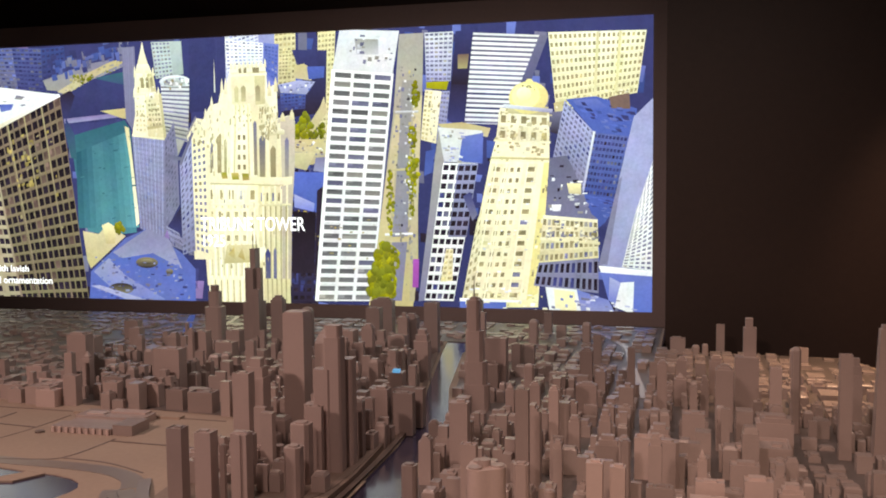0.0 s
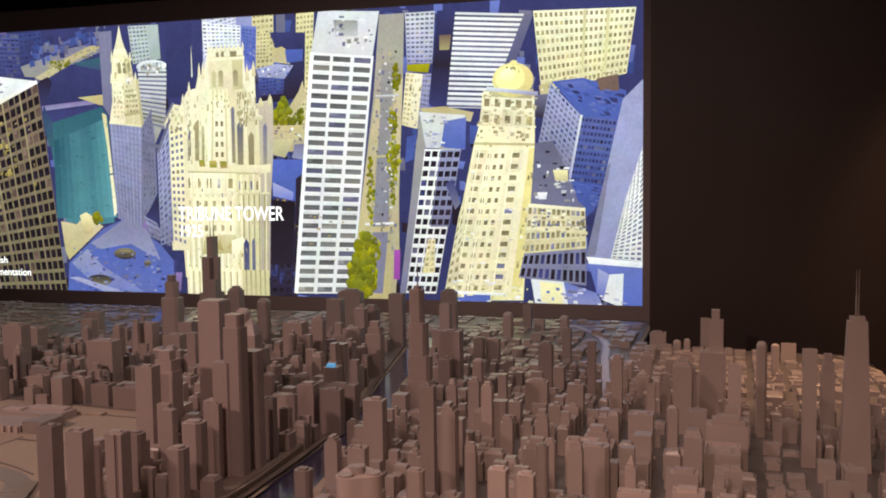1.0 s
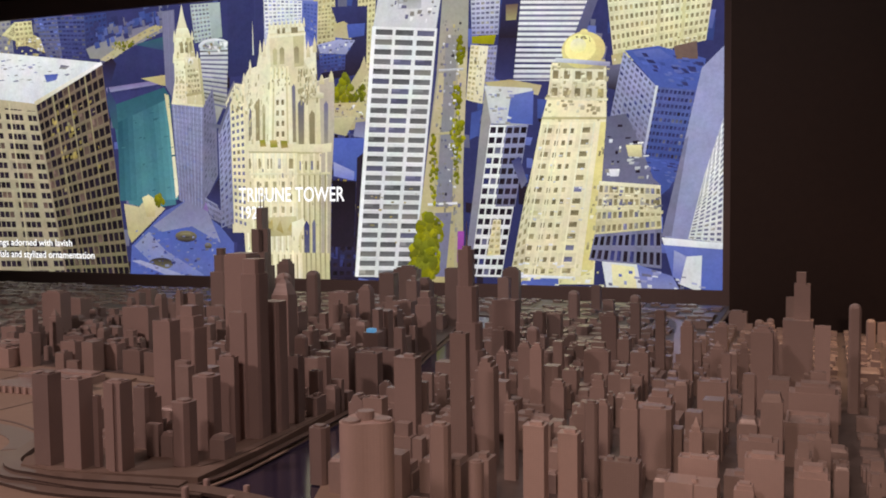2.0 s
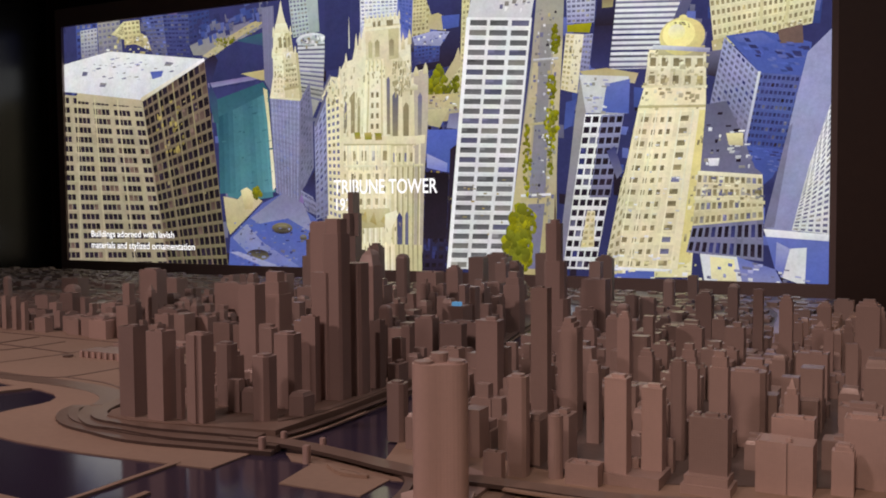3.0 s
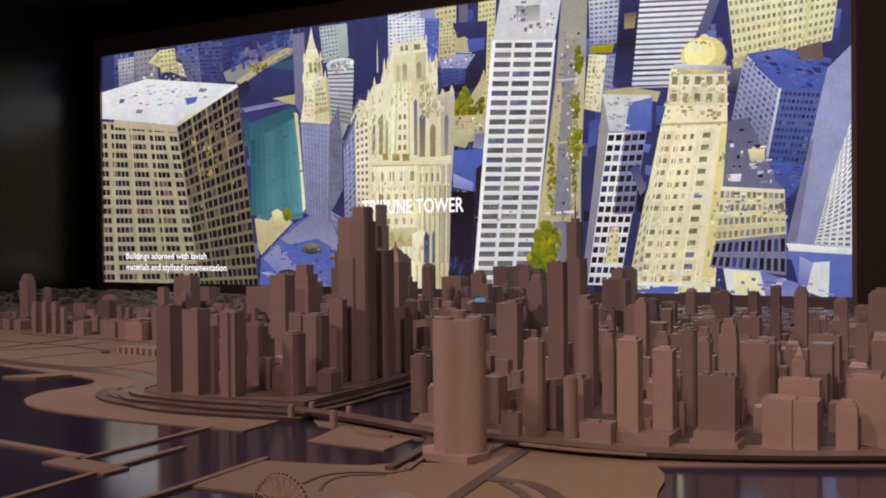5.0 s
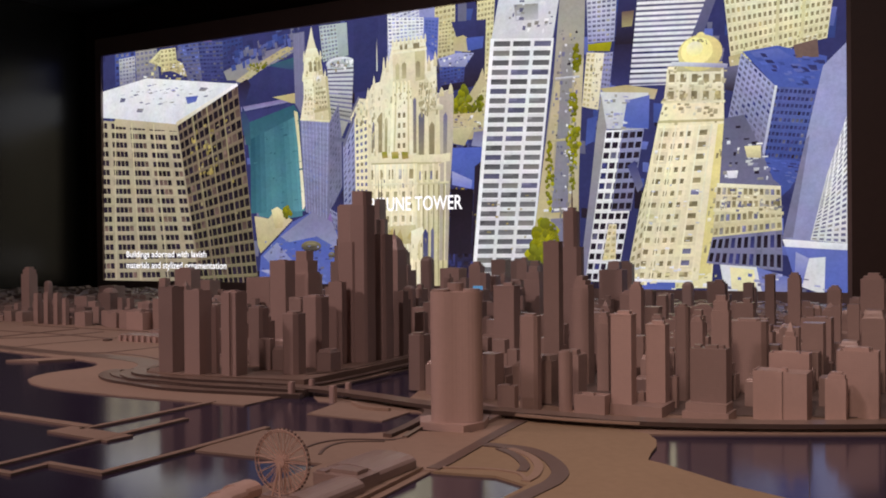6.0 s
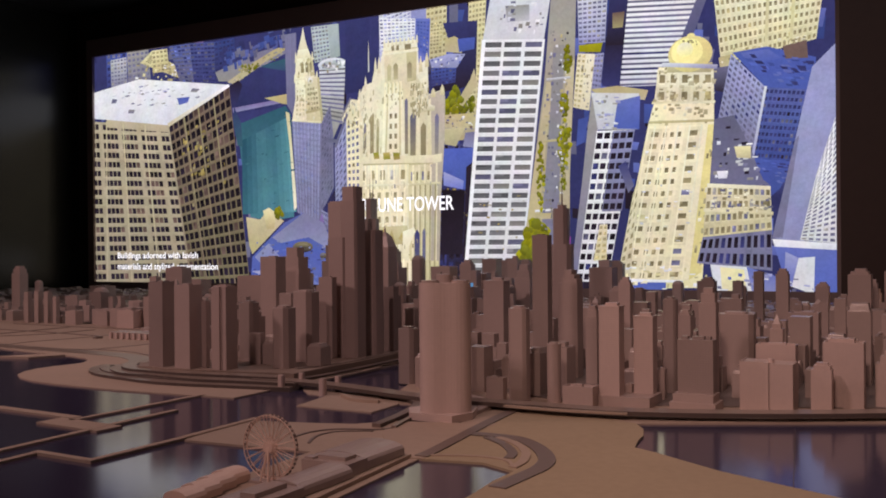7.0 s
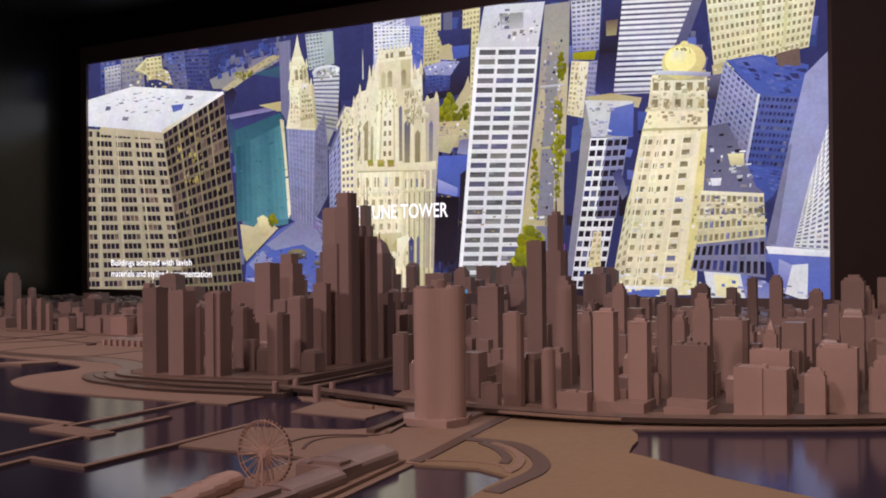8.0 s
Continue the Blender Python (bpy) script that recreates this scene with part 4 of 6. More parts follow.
# blue offices and low roofs on the right
shape("blue+ blue", (7.41, 1.90), (7.68, 1.92), (8.05, 1.80), (8.02, 1.55), (7.67, 1.60))
shape("violet blue+", (7.47, 1.89), (7.69, 1.90), (7.79, 1.82), (7.56, 1.79))
shape("brown+ brown", (7.80, 1.91), (7.98, 1.94), (7.99, 1.80), (7.82, 1.81))
speckle("blue- violet navy+ blue++", 40, (7.47, 1.89), (7.97, 1.82), (7.97, 1.58), (7.68, 1.62), 0.056, 0.6)
face((7.40, 1.89), (7.67, 1.60), (7.55, 1.05), (7.29, 1.37), "lilac+", "slate+", 8, 12, "slate slate- navy+", 0.4)
face((7.67, 1.60), (8.04, 1.55), (7.89, 1.01), (7.56, 1.05), "violet-", "blue-", 11, 10, "navy night slate-", 0.34)
stripe("pale lilac", (7.67, 1.61), (7.56, 1.04), 0.021)
shape("blue blue-", (7.55, 1.05), (7.89, 1.01), (7.77, 0.80), (7.70, 0.74), (7.61, 0.96))
speckle("violet navy+ blue+", 26, (7.57, 1.04), (7.86, 1.02), (7.77, 0.83), (7.63, 0.95), 0.043, 0.5)
shape("slate- slate", (7.26, 1.38), (7.42, 1.40), (7.55, 1.13), (7.63, 0.89), (7.70, 0.83), (7.22, 0.86))
speckle("white pale grey night slate+", 46, (7.27, 1.36), (7.45, 1.36), (7.63, 0.88), (7.24, 0.88), 0.039, 0.6)
shape("cream+ stone", (7.42, 1.15), (7.55, 1.15), (7.55, 1.05), (7.44, 1.06))
shape("white pale", (7.28, 0.96), (7.37, 0.96), (7.36, 0.90), (7.29, 0.90))
face((7.20, 0.86), (7.70, 0.82), (7.71, 0.48), (7.16, 0.42), "ivory", "shade", 12, 4, "umber slate umber- grey", 0.36)
stripe("bright ivory", (7.20, 0.85), (7.70, 0.81), 0.030)
stripe("ivory+ shade", (7.17, 0.65), (7.72, 0.61), 0.026)
speckle("slate grey bright umber", 50, (7.22, 0.84), (7.69, 0.80), (7.69, 0.61), (7.19, 0.65), 0.034, 0.6)
face((7.16, 0.43), (7.71, 0.48), (7.71, 0.16), (7.11, 0.22), "slate++", "slate", 11, 2, "night navy ink", 0.4, 0.2, 0.85)
shape("lilac lilac-", (7.89, 1.18), (8.02, 1.73), (8.19, 1.89), (8.20, 0.79), (7.93, 0.36), (7.71, 0.42))
shape("slate++ slate+", (7.89, 1.18), (7.92, 1.21), (7.79, 0.42), (7.71, 0.42))
face((8.05, 0.92), (8.27, 1.58), (8.29, 0.36), (7.92, 0.40), "white", "white-", 7, 22, "slate grey slate-", 0.36)
shape("white pale", (7.71, 0.41), (8.20, 0.37), (8.20, 0.32), (7.73, 0.35))
shape("violet blue+", (7.73, 0.35), (8.20, 0.32), (8.21, -0.07), (7.80, 0.10))
shape("pale white-", (7.90, 0.26), (8.03, 0.27), (8.02, -0.02), (7.85, 0.04))
shape("lilac violet", (7.81, 0.31), (7.91, 0.26), (7.86, 0.06), (7.80, 0.10))
shape("white- pale", (7.22, 0.21), (7.51, 0.19), (7.69, 0.07), (7.69, -0.09), (7.27, -0.08))
shape("cream+ ivory", (7.30, 0.19), (7.49, 0.17), (7.52, -0.07), (7.32, -0.08))
shape("violet lilac-", (7.51, 0.19), (7.80, 0.10), (7.90, -0.09), (7.57, -0.10))
shape("blue+ violet", (6.40, 0.08), (6.85, 0.06), (6.85, -0.13), (6.40, -0.14))
shape("white pale", (6.40, 0.09), (6.98, 0.08), (6.98, 0.06), (6.40, 0.06))
speckle("bright cream pale shade ivory white", 60, (6.47, 0.20), (7.17, 0.20), (7.23, -0.08), (6.44, -0.07), 0.040, 0.6)
speckle("lilac pale violet slate", 40, (7.26, 0.19), (8.01, 0.11), (8.01, -0.05), (7.27, -0.08), 0.047, 0.5)
screen_picture = show_picture()
caption("TRIBUNE TOWER", (3.70, 0.715), 1.14, 0.135)
caption("1925", (3.70, 0.555), 0.24, 0.12)
caption("Buildings adorned with lavish", (0.39, 0.27), 1.24, 0.09)
caption("materials and stylized ornamentation", (0.39, 0.145), 1.53, 0.095)

# ---- the model's table, water and land ----
table = thing("model_table", (0, 0, Z0), "large low dark table carrying the city model", "table")
part("body", blocks([(rect(8.06, 6.48, -3.64, 1.74), 0.06, 0.74), (rect(1.38, 5.42, 1.09, 1.25), 0.06, 0.74)], 0.01), BEZEL, table)
part("plinth", blocks([(rect(7.9, 6.3, -3.64, 1.74), 0.0, 0.06), (rect(1.2, 5.2, 1.0, 1.25), 0.0, 0.06)], 0.0), WALL, table)
bm = bmesh.new()
prism(bm, [(-7.67, -1.49), (1.77, -1.49), (1.77, 3.46), (1.60, 3.90), (0.40, 3.95), (0.40, 4.98), (-7.67, 4.98)], -0.06, -0.004)
tagged(mesh("water", bm, WATER), "dark blue-black glossy acrylic water of the lake", "water", kind="structure")


def land(name, pts, z0, z1, mat, label):
    return tagged(mesh(name, block(pts, z0, z1, bevel=0.002), mat), label, "ground", kind="structure")


north_bank = [(-0.303, 0.261), (-0.160, 0.164), (0.003, 0.055), (0.168, -0.152), (0.444, 0.162), (0.941, 0.416), (1.362, 0.683), (1.760, 1.175), (1.760, 3.45), (1.59, 3.89), (0.39, 3.94),
              (0.39, 4.97), (-0.966, 4.97), (-0.948, 4.317), (-0.930, 3.563), (-0.749, 2.473), (-0.594, 1.854), (-0.547, 1.261), (-0.484, 0.742), (-0.371, 0.454)]
south_bank = [(-0.681, 0.035), (-0.883, 0.016), (-1.111, 0.0), (-1.371, 0.005), (-1.50, 0.022), (-1.60, 0.055), (-1.68, 0.105), (-1.73, 0.170), (-1.755, 0.240), (-1.757, 0.310), (-1.745, 0.375), (-1.748, 0.430), (-1.785, 0.490), (-1.85, 0.532), (-1.95, 0.560), (-2.10, 0.575), (-2.488, 0.632), (-3.563, 0.765),
              (-4.587, 0.998), (-6.011, 1.255), (-7.66, 1.60), (-7.66, 4.97), (-1.250, 4.97), (-1.216, 4.373), (-1.080, 3.572), (-0.875, 2.479), (-0.740, 1.863),
              (-0.681, 1.270), (-0.666, 0.753), (-0.670, 0.417), (-0.681, 0.252)]
land("ground_north", north_bank, -0.055, 0.0, LAND, "pale brown painted land north of the model river")
land("ground_south", south_bank, -0.055, 0.0, LAND, "pale brown painted land with a park by the model lake")
west_bank = [(-0.93, 4.965), (-1.28, 4.965), (-1.24, 4.02), (-0.93, 4.02)]
land("ground_west", west_bank, -0.055, 0.0024, STREET, "dark streets where the model river ends")
land("ground_terrace", [(-0.704, 0.335), (-0.90, 0.300), (-1.00, 0.278), (-1.18, 0.250), (-1.30, 0.268), (-1.345, 0.330), (-1.392, 0.798), (-1.414, 1.431), (-0.737, 1.389), (-0.696, 0.756)], 0.0, 0.03, TERRACE, "raised pale brown terrace under the lakeside towers")
land("peninsula", [(0.141, -0.074), (0.136, -0.258), (0.170, -0.394), (0.292, -0.369), (0.374, -0.407), (0.371, -0.487), (0.380, -0.594), (0.365, -0.990), (1.64, -1.228), (1.65, -0.781), (0.922, -0.335), (0.707, -0.236), (0.553, -0.131), (0.508, -0.108),
                   (0.494, -0.042), (0.486, 0.024), (0.465, 0.092), (0.429, 0.149), (0.358, 0.175), (0.109, 0.174)], -0.05, 0.001, PARK, "flat ochre lakefront peninsula with a park")
land("harbour_island", [(-0.445, 0.010), (-0.212, 0.012), (-0.216, 0.156), (-0.473, 0.186)], -0.05, -0.0006, LAND, "small flat harbour island beside the river mouth")
land("marina_pier", [(-2.203, 0.405), (-2.086, 0.560), (-1.991, 0.555), (-2.057, 0.439)], -0.05, 0.004, LAND, "small pinkish pier head in the park lagoon")
land("harbour_edge", [(-0.601, 0.247), (-0.539, 0.188), (-0.339, 0.181), (-0.209, 0.156), (-0.140, 0.173), (-0.304, 0.283)], -0.05, -0.001, LAND, "narrow embankment at the harbour lock")


def jetty(pts, width):
    """A breakwater of straight runs, each a block, joined as one."""
    bm = bmesh.new()
    for k, ((xa, ya), (xb, yb)) in enumerate(zip(pts, pts[1:])):
        v = Vector((xb - xa, yb - ya)).normalized() * width * 0.4
        n = Vector((-v.y, v.x))
        a, b = Vector((xa, ya)) - v, Vector((xb, yb)) + v
        prism(bm, [tuple(a - n), tuple(b - n), tuple(b + n), tuple(a + n)], -0.04 - 0.001 * k, 0.0012 + 0.0006 * k)
    return tagged(mesh("breakwater", soften(bm, 0.001), LAND), "thin pale brown breakwater in the dark water", "breakwater", "breakwaters")


jetty([(-1.785, -0.327), (-1.133, -0.362), (-0.836, -0.376)], 0.035)
jetty([(-0.810, -0.400), (-0.801, -0.197), (-0.800, 0.035)], 0.022)
jetty([(-0.631, -1.234), (-0.670, -0.467), (-0.680, -0.197)], 0.024)
jetty([(-0.823, -0.431), (-0.671, -0.441)], 0.09)
jetty([(-1.366, -0.738), (-0.563, -0.781), (-0.568, -0.691), (-0.404, -0.697), (-0.401, -0.437), (-0.409, -0.200)], 0.022)


def ribbon(bm, pts, width, z, thick, steps=6, ramp=0.0):
    """A road deck along a smooth line; with a ramp it climbs from the ground over its first stretch."""
    line = []
    for i in range(len(pts) - 1):
        p0, p1, p2, p3 = (Vector(pts[max(0, min(len(pts) - 1, i + k))]) for k in (-1, 0, 1, 2))
        for s in range(steps):
            t = s / steps
            line.append(0.5 * ((2 * p1) + (p2 - p0) * t + (2 * p0 - 5 * p1 + 4 * p2 - p3) * t * t + (3 * p1 - p0 - 3 * p2 + p3) * t ** 3))
    line.append(Vector(pts[-1]))
    rows = []
    top = z
    for i, p in enumerate(line):
        z = top - ramp * max(0.0, 1.0 - i / (0.34 * len(line))) ** 1.5
        d = (line[min(i + 1, len(line) - 1)] - line[max(i - 1, 0)]).normalized() * width / 2
        n = Vector((-d.y, d.x))
        rows.append([bm.verts.new((q.x, q.y, h)) for q, h in ((p - n, z - thick), (p + n, z - thick), (p + n, z), (p - n, z))])
    for a, b in zip(rows, rows[1:]):
        for k in range(4):
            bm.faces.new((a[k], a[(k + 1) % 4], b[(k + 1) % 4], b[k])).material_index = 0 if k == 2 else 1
    bm.faces.new(rows[0][::-1]), bm.faces.new(rows[-1])


def road(pts, width, z, mat=None, thick=0.005, label="brown raised roadway of the model's lakeshore drive", ramp=0.0):
    bm = bmesh.new()
    ribbon(bm, pts, width, z, thick, 6, ramp)
    ob = mesh("road", bm, mat or ROAD)
    # sides take the darker colour, shade painted below the deck edge
    ob.data.materials.append(SHADED_SIDE if mat is None or mat is DECK else mat)
    return tagged(ob, label, "road", "roads", "structure")


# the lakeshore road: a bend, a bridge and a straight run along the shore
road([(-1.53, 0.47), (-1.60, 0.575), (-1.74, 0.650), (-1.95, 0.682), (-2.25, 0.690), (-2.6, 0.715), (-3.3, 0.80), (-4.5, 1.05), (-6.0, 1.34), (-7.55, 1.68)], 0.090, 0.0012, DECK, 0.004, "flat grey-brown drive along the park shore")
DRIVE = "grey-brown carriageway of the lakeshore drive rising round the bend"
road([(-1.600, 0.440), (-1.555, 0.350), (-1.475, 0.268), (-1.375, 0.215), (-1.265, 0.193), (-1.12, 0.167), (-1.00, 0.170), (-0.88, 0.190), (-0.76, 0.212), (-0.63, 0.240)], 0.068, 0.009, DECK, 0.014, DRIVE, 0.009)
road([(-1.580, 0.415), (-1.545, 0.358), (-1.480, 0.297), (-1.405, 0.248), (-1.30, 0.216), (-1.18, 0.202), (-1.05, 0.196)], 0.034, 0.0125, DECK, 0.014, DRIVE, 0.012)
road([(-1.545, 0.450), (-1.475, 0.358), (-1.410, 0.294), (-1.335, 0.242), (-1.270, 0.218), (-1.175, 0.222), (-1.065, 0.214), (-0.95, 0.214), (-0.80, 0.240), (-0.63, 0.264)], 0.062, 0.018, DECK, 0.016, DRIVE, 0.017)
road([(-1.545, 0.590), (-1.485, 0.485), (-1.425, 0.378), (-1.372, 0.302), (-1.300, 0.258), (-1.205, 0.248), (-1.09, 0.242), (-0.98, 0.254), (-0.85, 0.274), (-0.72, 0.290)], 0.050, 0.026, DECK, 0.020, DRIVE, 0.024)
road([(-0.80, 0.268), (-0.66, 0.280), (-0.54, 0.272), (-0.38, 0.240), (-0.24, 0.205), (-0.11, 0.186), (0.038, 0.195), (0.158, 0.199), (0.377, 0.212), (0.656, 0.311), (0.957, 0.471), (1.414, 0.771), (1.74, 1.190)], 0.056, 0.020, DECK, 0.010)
road([(-0.31, 0.224), (-0.215, 0.196), (-0.155, 0.145), (-0.119, 0.049), (-0.096, -0.072), (-0.086, -0.160)], 0.022, 0.010, thick=0.012, label="brown ramp sweeping from the bridge to the quay")
road([(-0.092, 0.150), (-0.085, 0.049), (-0.062, -0.072), (-0.045, -0.150)], 0.012, 0.007, DECK, 0.008, "pale lane beside the quay ramp")
road([(-0.42, 0.188), (-0.37, 0.150), (-0.33, 0.135), (-0.27, 0.140)], 0.012, 0.008, LAND, 0.009, "pale footpath sloping from the bridge to the island")
road([(0.089, 0.159), (0.159, 0.157), (0.259, 0.161), (0.398, 0.184)], 0.014, 0.018, LAND, label="pale brown ramp beside the lakeshore road")
road([(0.104, 0.171), (0.117, 0.032), (0.129, -0.080), (0.146, -0.223), (0.158, -0.329), (0.160, -0.379)], 0.028, 0.0036, thick=0.004, label="brown road from the lakeshore drive to the pier")
road([(0.128, -0.132), (0.209, -0.128), (0.267, -0.141), (0.334, -0.202), (0.389, -0.286), (0.408, -0.361), (0.405, -0.436), (0.399, -0.531)], 0.034, 0.0032, thick=0.003, label="brown loop road round the small lakefront park")
road([(0.217, -0.146), (0.278, -0.186), (0.330, -0.255), (0.358, -0.331), (0.361, -0.385)], 0.018, 0.0038, LAND, 0.003, "pale looped path in the lakefront park")
road([(0.195, -0.153), (0.255, -0.200), (0.307, -0.268), (0.322, -0.318)], 0.020, 0.0034, thick=0.003, label="brown inner loop road in the lakefront park")
road([(0.173, -0.362), (0.255, -0.332), (0.320, -0.334), (0.356, -0.373)], 0.008, 0.0040, LAND, 0.003, "pale looped path in the lakefront park")
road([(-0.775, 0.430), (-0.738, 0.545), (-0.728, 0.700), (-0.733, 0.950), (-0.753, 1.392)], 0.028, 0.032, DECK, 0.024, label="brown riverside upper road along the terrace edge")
road([(-0.741, 0.256), (-0.685, 0.429), (-0.681, 0.754), (-0.698, 1.271), (-0.756, 1.865), (-0.896, 2.481), (-1.10, 3.50)], 0.026, 0.014, thick=0.006, label="brown lower riverside road")
road([(-0.682, 0.284), (-0.652, 0.472), (-0.656, 0.753)], 0.012, 0.006, LAND, 0.004, "pale riverside quay path")

# streets between the blocks, darker than the land: brown paint plus painted-in shade
land("streets_north", [(-0.395, 0.545), (0.254, 0.348), (0.956, 0.618), (1.735, 1.294), (1.735, 3.43), (1.57, 3.865), (0.37, 3.915), (0.37, 4.945), (-0.945, 4.945), (-0.904, 4.314), (-0.890, 3.559), (-0.707, 2.470), (-0.563, 1.852), (-0.506, 1.259), (-0.456, 0.797)], -0.01, 0.003, STREET, "dark brown streets between the northern blocks, darkened further as shade")
land("streets_south", [(-0.780, 1.428), (-1.438, 1.469), (-1.446, 1.597), (-7.64, 2.05), (-7.64, 4.945), (-1.290, 4.945), (-1.260, 4.378), (-1.130, 3.572), (-0.940, 2.507), (-0.804, 1.892)], -0.01, 0.003, STREET, "dark brown streets between the downtown blocks, darkened further as shade")

# the river's south branch, the far expressway and pale avenues between the low blocks
LINES = []


def strip(name, pts, width, z, mat, label, category):
    bm = bmesh.new()
    ribbon(bm, pts, width, z, 0.004)
    LINES.append((pts, width / 2))
    return tagged(mesh(name, bm, mat), label, category, kind="structure")


strip("river_branch", [(-1.1, 3.60), (-1.8, 3.56), (-2.5, 3.47), (-2.9, 3.47), (-3.10, 3.62), (-3.25, 3.90), (-3.40, 4.20), (-3.54, 4.46), (-3.75, 4.90)], 0.062, 0.0046, WATER, "dark glossy southern branch of the model river", "water")
strip("expressway", [(0.36, 2.45), (0.30, 2.85), (0.22, 3.45), (0.14, 4.05), (-0.12, 4.6), (-0.5, 4.90)], 0.045, 0.0052, PAVED, "pale expressway running out through low blocks", "road")
strip("expressway", [(0.34, 4.88), (-0.2, 4.58), (-1.2, 4.38), (-2.4, 4.42), (-3.4, 4.5), (-5.0, 4.4), (-7.6, 4.1)], 0.05, 0.006, PAVED, "pale expressway crossing the outer districts", "road")
strip("expressway", [(-3.08, 1.85), (-3.09, 2.8), (-3.1, 3.8), (-3.2, 4.5), (-3.3, 4.90)], 0.04, 0.0066, PAVED, "pale avenue crossing the outer districts", "road")
strip("rail_yard", [(-1.30, 3.95), (-2.6, 4.0), (-4.2, 3.5), (-6.0, 3.2), (-7.6, 3.1)], 0.12, 0.0058, ROAD, "brown rail yard between low blocks", "road")

# ---- bridge pylons at the river mouth ----
for x, y, s in ((-0.492, 0.192, 0.90), (-0.660, 0.219, 0.86), (-0.515, 0.300, 0.78), (-0.655, 0.310, 0.78)):
    t = thing("bridge_pylon", (x, y, -0.01), "small square stone-coloured bridge house of the model", "bridge house", "bridge pylons")
    part("shaft", block(chamfered(0.021 * s, 0.021 * s, 0.004 * s), 0.0, 0.058 * s), RESIN_PALE, t)
    part("cap", block(rect(0.017 * s, 0.017 * s), 0.058 * s, 0.061 * s, bevel=0.0005), RESIN_PALE, t)


tagged(mesh("water_seam", block([(0.763, 0.26), (0.7645, 0.26), (0.8435, -0.28), (0.842, -0.28)], -0.01, -0.0034, bevel=0), BEZEL), "thin dark joint between the acrylic water panels", "joint", kind="structure")

# ---- the long pier and its wheel ----
pier = thing("pier", (0.05, -0.40, 0.0), "long pale brown pier with low halls on the dark water", "pier")
part("deck", block([(-0.10, -0.025), (-0.02, 0.0), (0.093, 0.012), (0.106, -0.134), (0.122, -0.33), (0.140, -0.80), (-0.07, -0.80), (-0.09, -0.30)], -0.05, 0.0065, bevel=0.002), LAND, pier, "flat pale brown deck")
part("dock", block([(0.094, 0.012), (0.112, 0.014), (0.124, -0.134), (0.140, -0.33), (0.158, -0.80), (0.141, -0.80), (0.123, -0.33), (0.107, -0.134)], -0.05, -0.0005, bevel=0.001), LAND, pier, "lower boat dock along the deck")
land("quay", [(-0.384, -0.463), (-0.420, -0.280), (-0.405, -0.216), (-0.234, -0.172), (-0.157, -0.143), (-0.105, -0.085), (0.066, -0.069), (0.050, -0.430), (-0.125, -0.441), (-0.236, -0.451)], -0.05, 0.0008, LAND, "flat pale quay beside the long pier")
road([(-0.118, -0.373), (-0.140, -0.330), (-0.150, -0.285), (-0.140, -0.245), (-0.105, -0.220), (-0.067, -0.200)], 0.007, 0.0026, thick=0.003, label="thin dark loop road on the quay")
road([(-0.185, -0.345), (-0.188, -0.280), (-0.165, -0.232), (-0.125, -0.205), (-0.067, -0.182), (-0.048, -0.150)], 0.007, 0.0029, thick=0.003, label="thin dark loop road on the quay")

land("pier_root", [(-0.100, -0.080), (0.144, 0.002), (0.148, -0.237), (0.172, -0.389), (0.116, -0.406), (-0.028, -0.225)], -0.05, 0.0018, LAND, "flat pale ground between the pier and the lakefront park")


def vault(bm, w, l, z, rise, y, x=0.0, n=8):
    """A hall with a low curved roof."""
    pts = [(x - w / 2, 0.008), (x + w / 2, 0.008)] + [(x + w / 2 * math.cos(math.pi * i / n), z + rise * math.sin(math.pi * i / n)) for i in range(n + 1)]
    a = [bm.verts.new((p, y - l / 2, q)) for p, q in pts]
    b = [bm.verts.new((p, y + l / 2, q)) for p, q in pts]
    bm.faces.new(a), bm.faces.new(b[::-1])
    for i in range(len(pts)):
        j = (i + 1) % len(pts)
        bm.faces.new((a[i], a[j], b[j], b[i]))


bm = bmesh.new()
vault(bm, 0.118, 0.135, 0.022, 0.014, -0.075, 0.030)
part("hall", bm, RESIN_SMALL, pier, "vaulted hall")
part("hall", blocks([(rect(0.105, 0.060, 0.040, -0.173), 0.006, 0.030), (rect(0.060, 0.035, 0.044, -0.170), 0.030, 0.037), (rect(0.020, 0.020, 0.002, -0.190), 0.030, 0.034)]), RESIN_SMALL, pier, "stepped hall")
bm = bmesh.new()
vault(bm, 0.072, 0.150, 0.018, 0.014, -0.280, 0.066)
part("hall", bm, RESIN_SMALL, pier, "low vaulted hall")
part("hall", blocks([(rect(0.080, 0.110, 0.070, -0.412), 0.006, 0.026), (rect(0.030, 0.080, 0.072, -0.412), 0.026, 0.034)]), RESIN_SMALL, pier)
for y, x in ((-0.325, -0.074), (-0.372, -0.064), (-0.419, -0.054), (-0.466, -0.044)):
    bm = bmesh.new()
    vault(bm, 0.052, 0.045, 0.020, 0.012, y, x, 6)
    part("pavilion", bm, STEEL, pier, "pale pink ridged pavilion roof")
bm = bmesh.new()
vault(bm, 0.080, 0.200, 0.018, 0.016, -0.62, 0.02)
part("hall", bm, RESIN_SMALL, pier, "low vaulted hall")

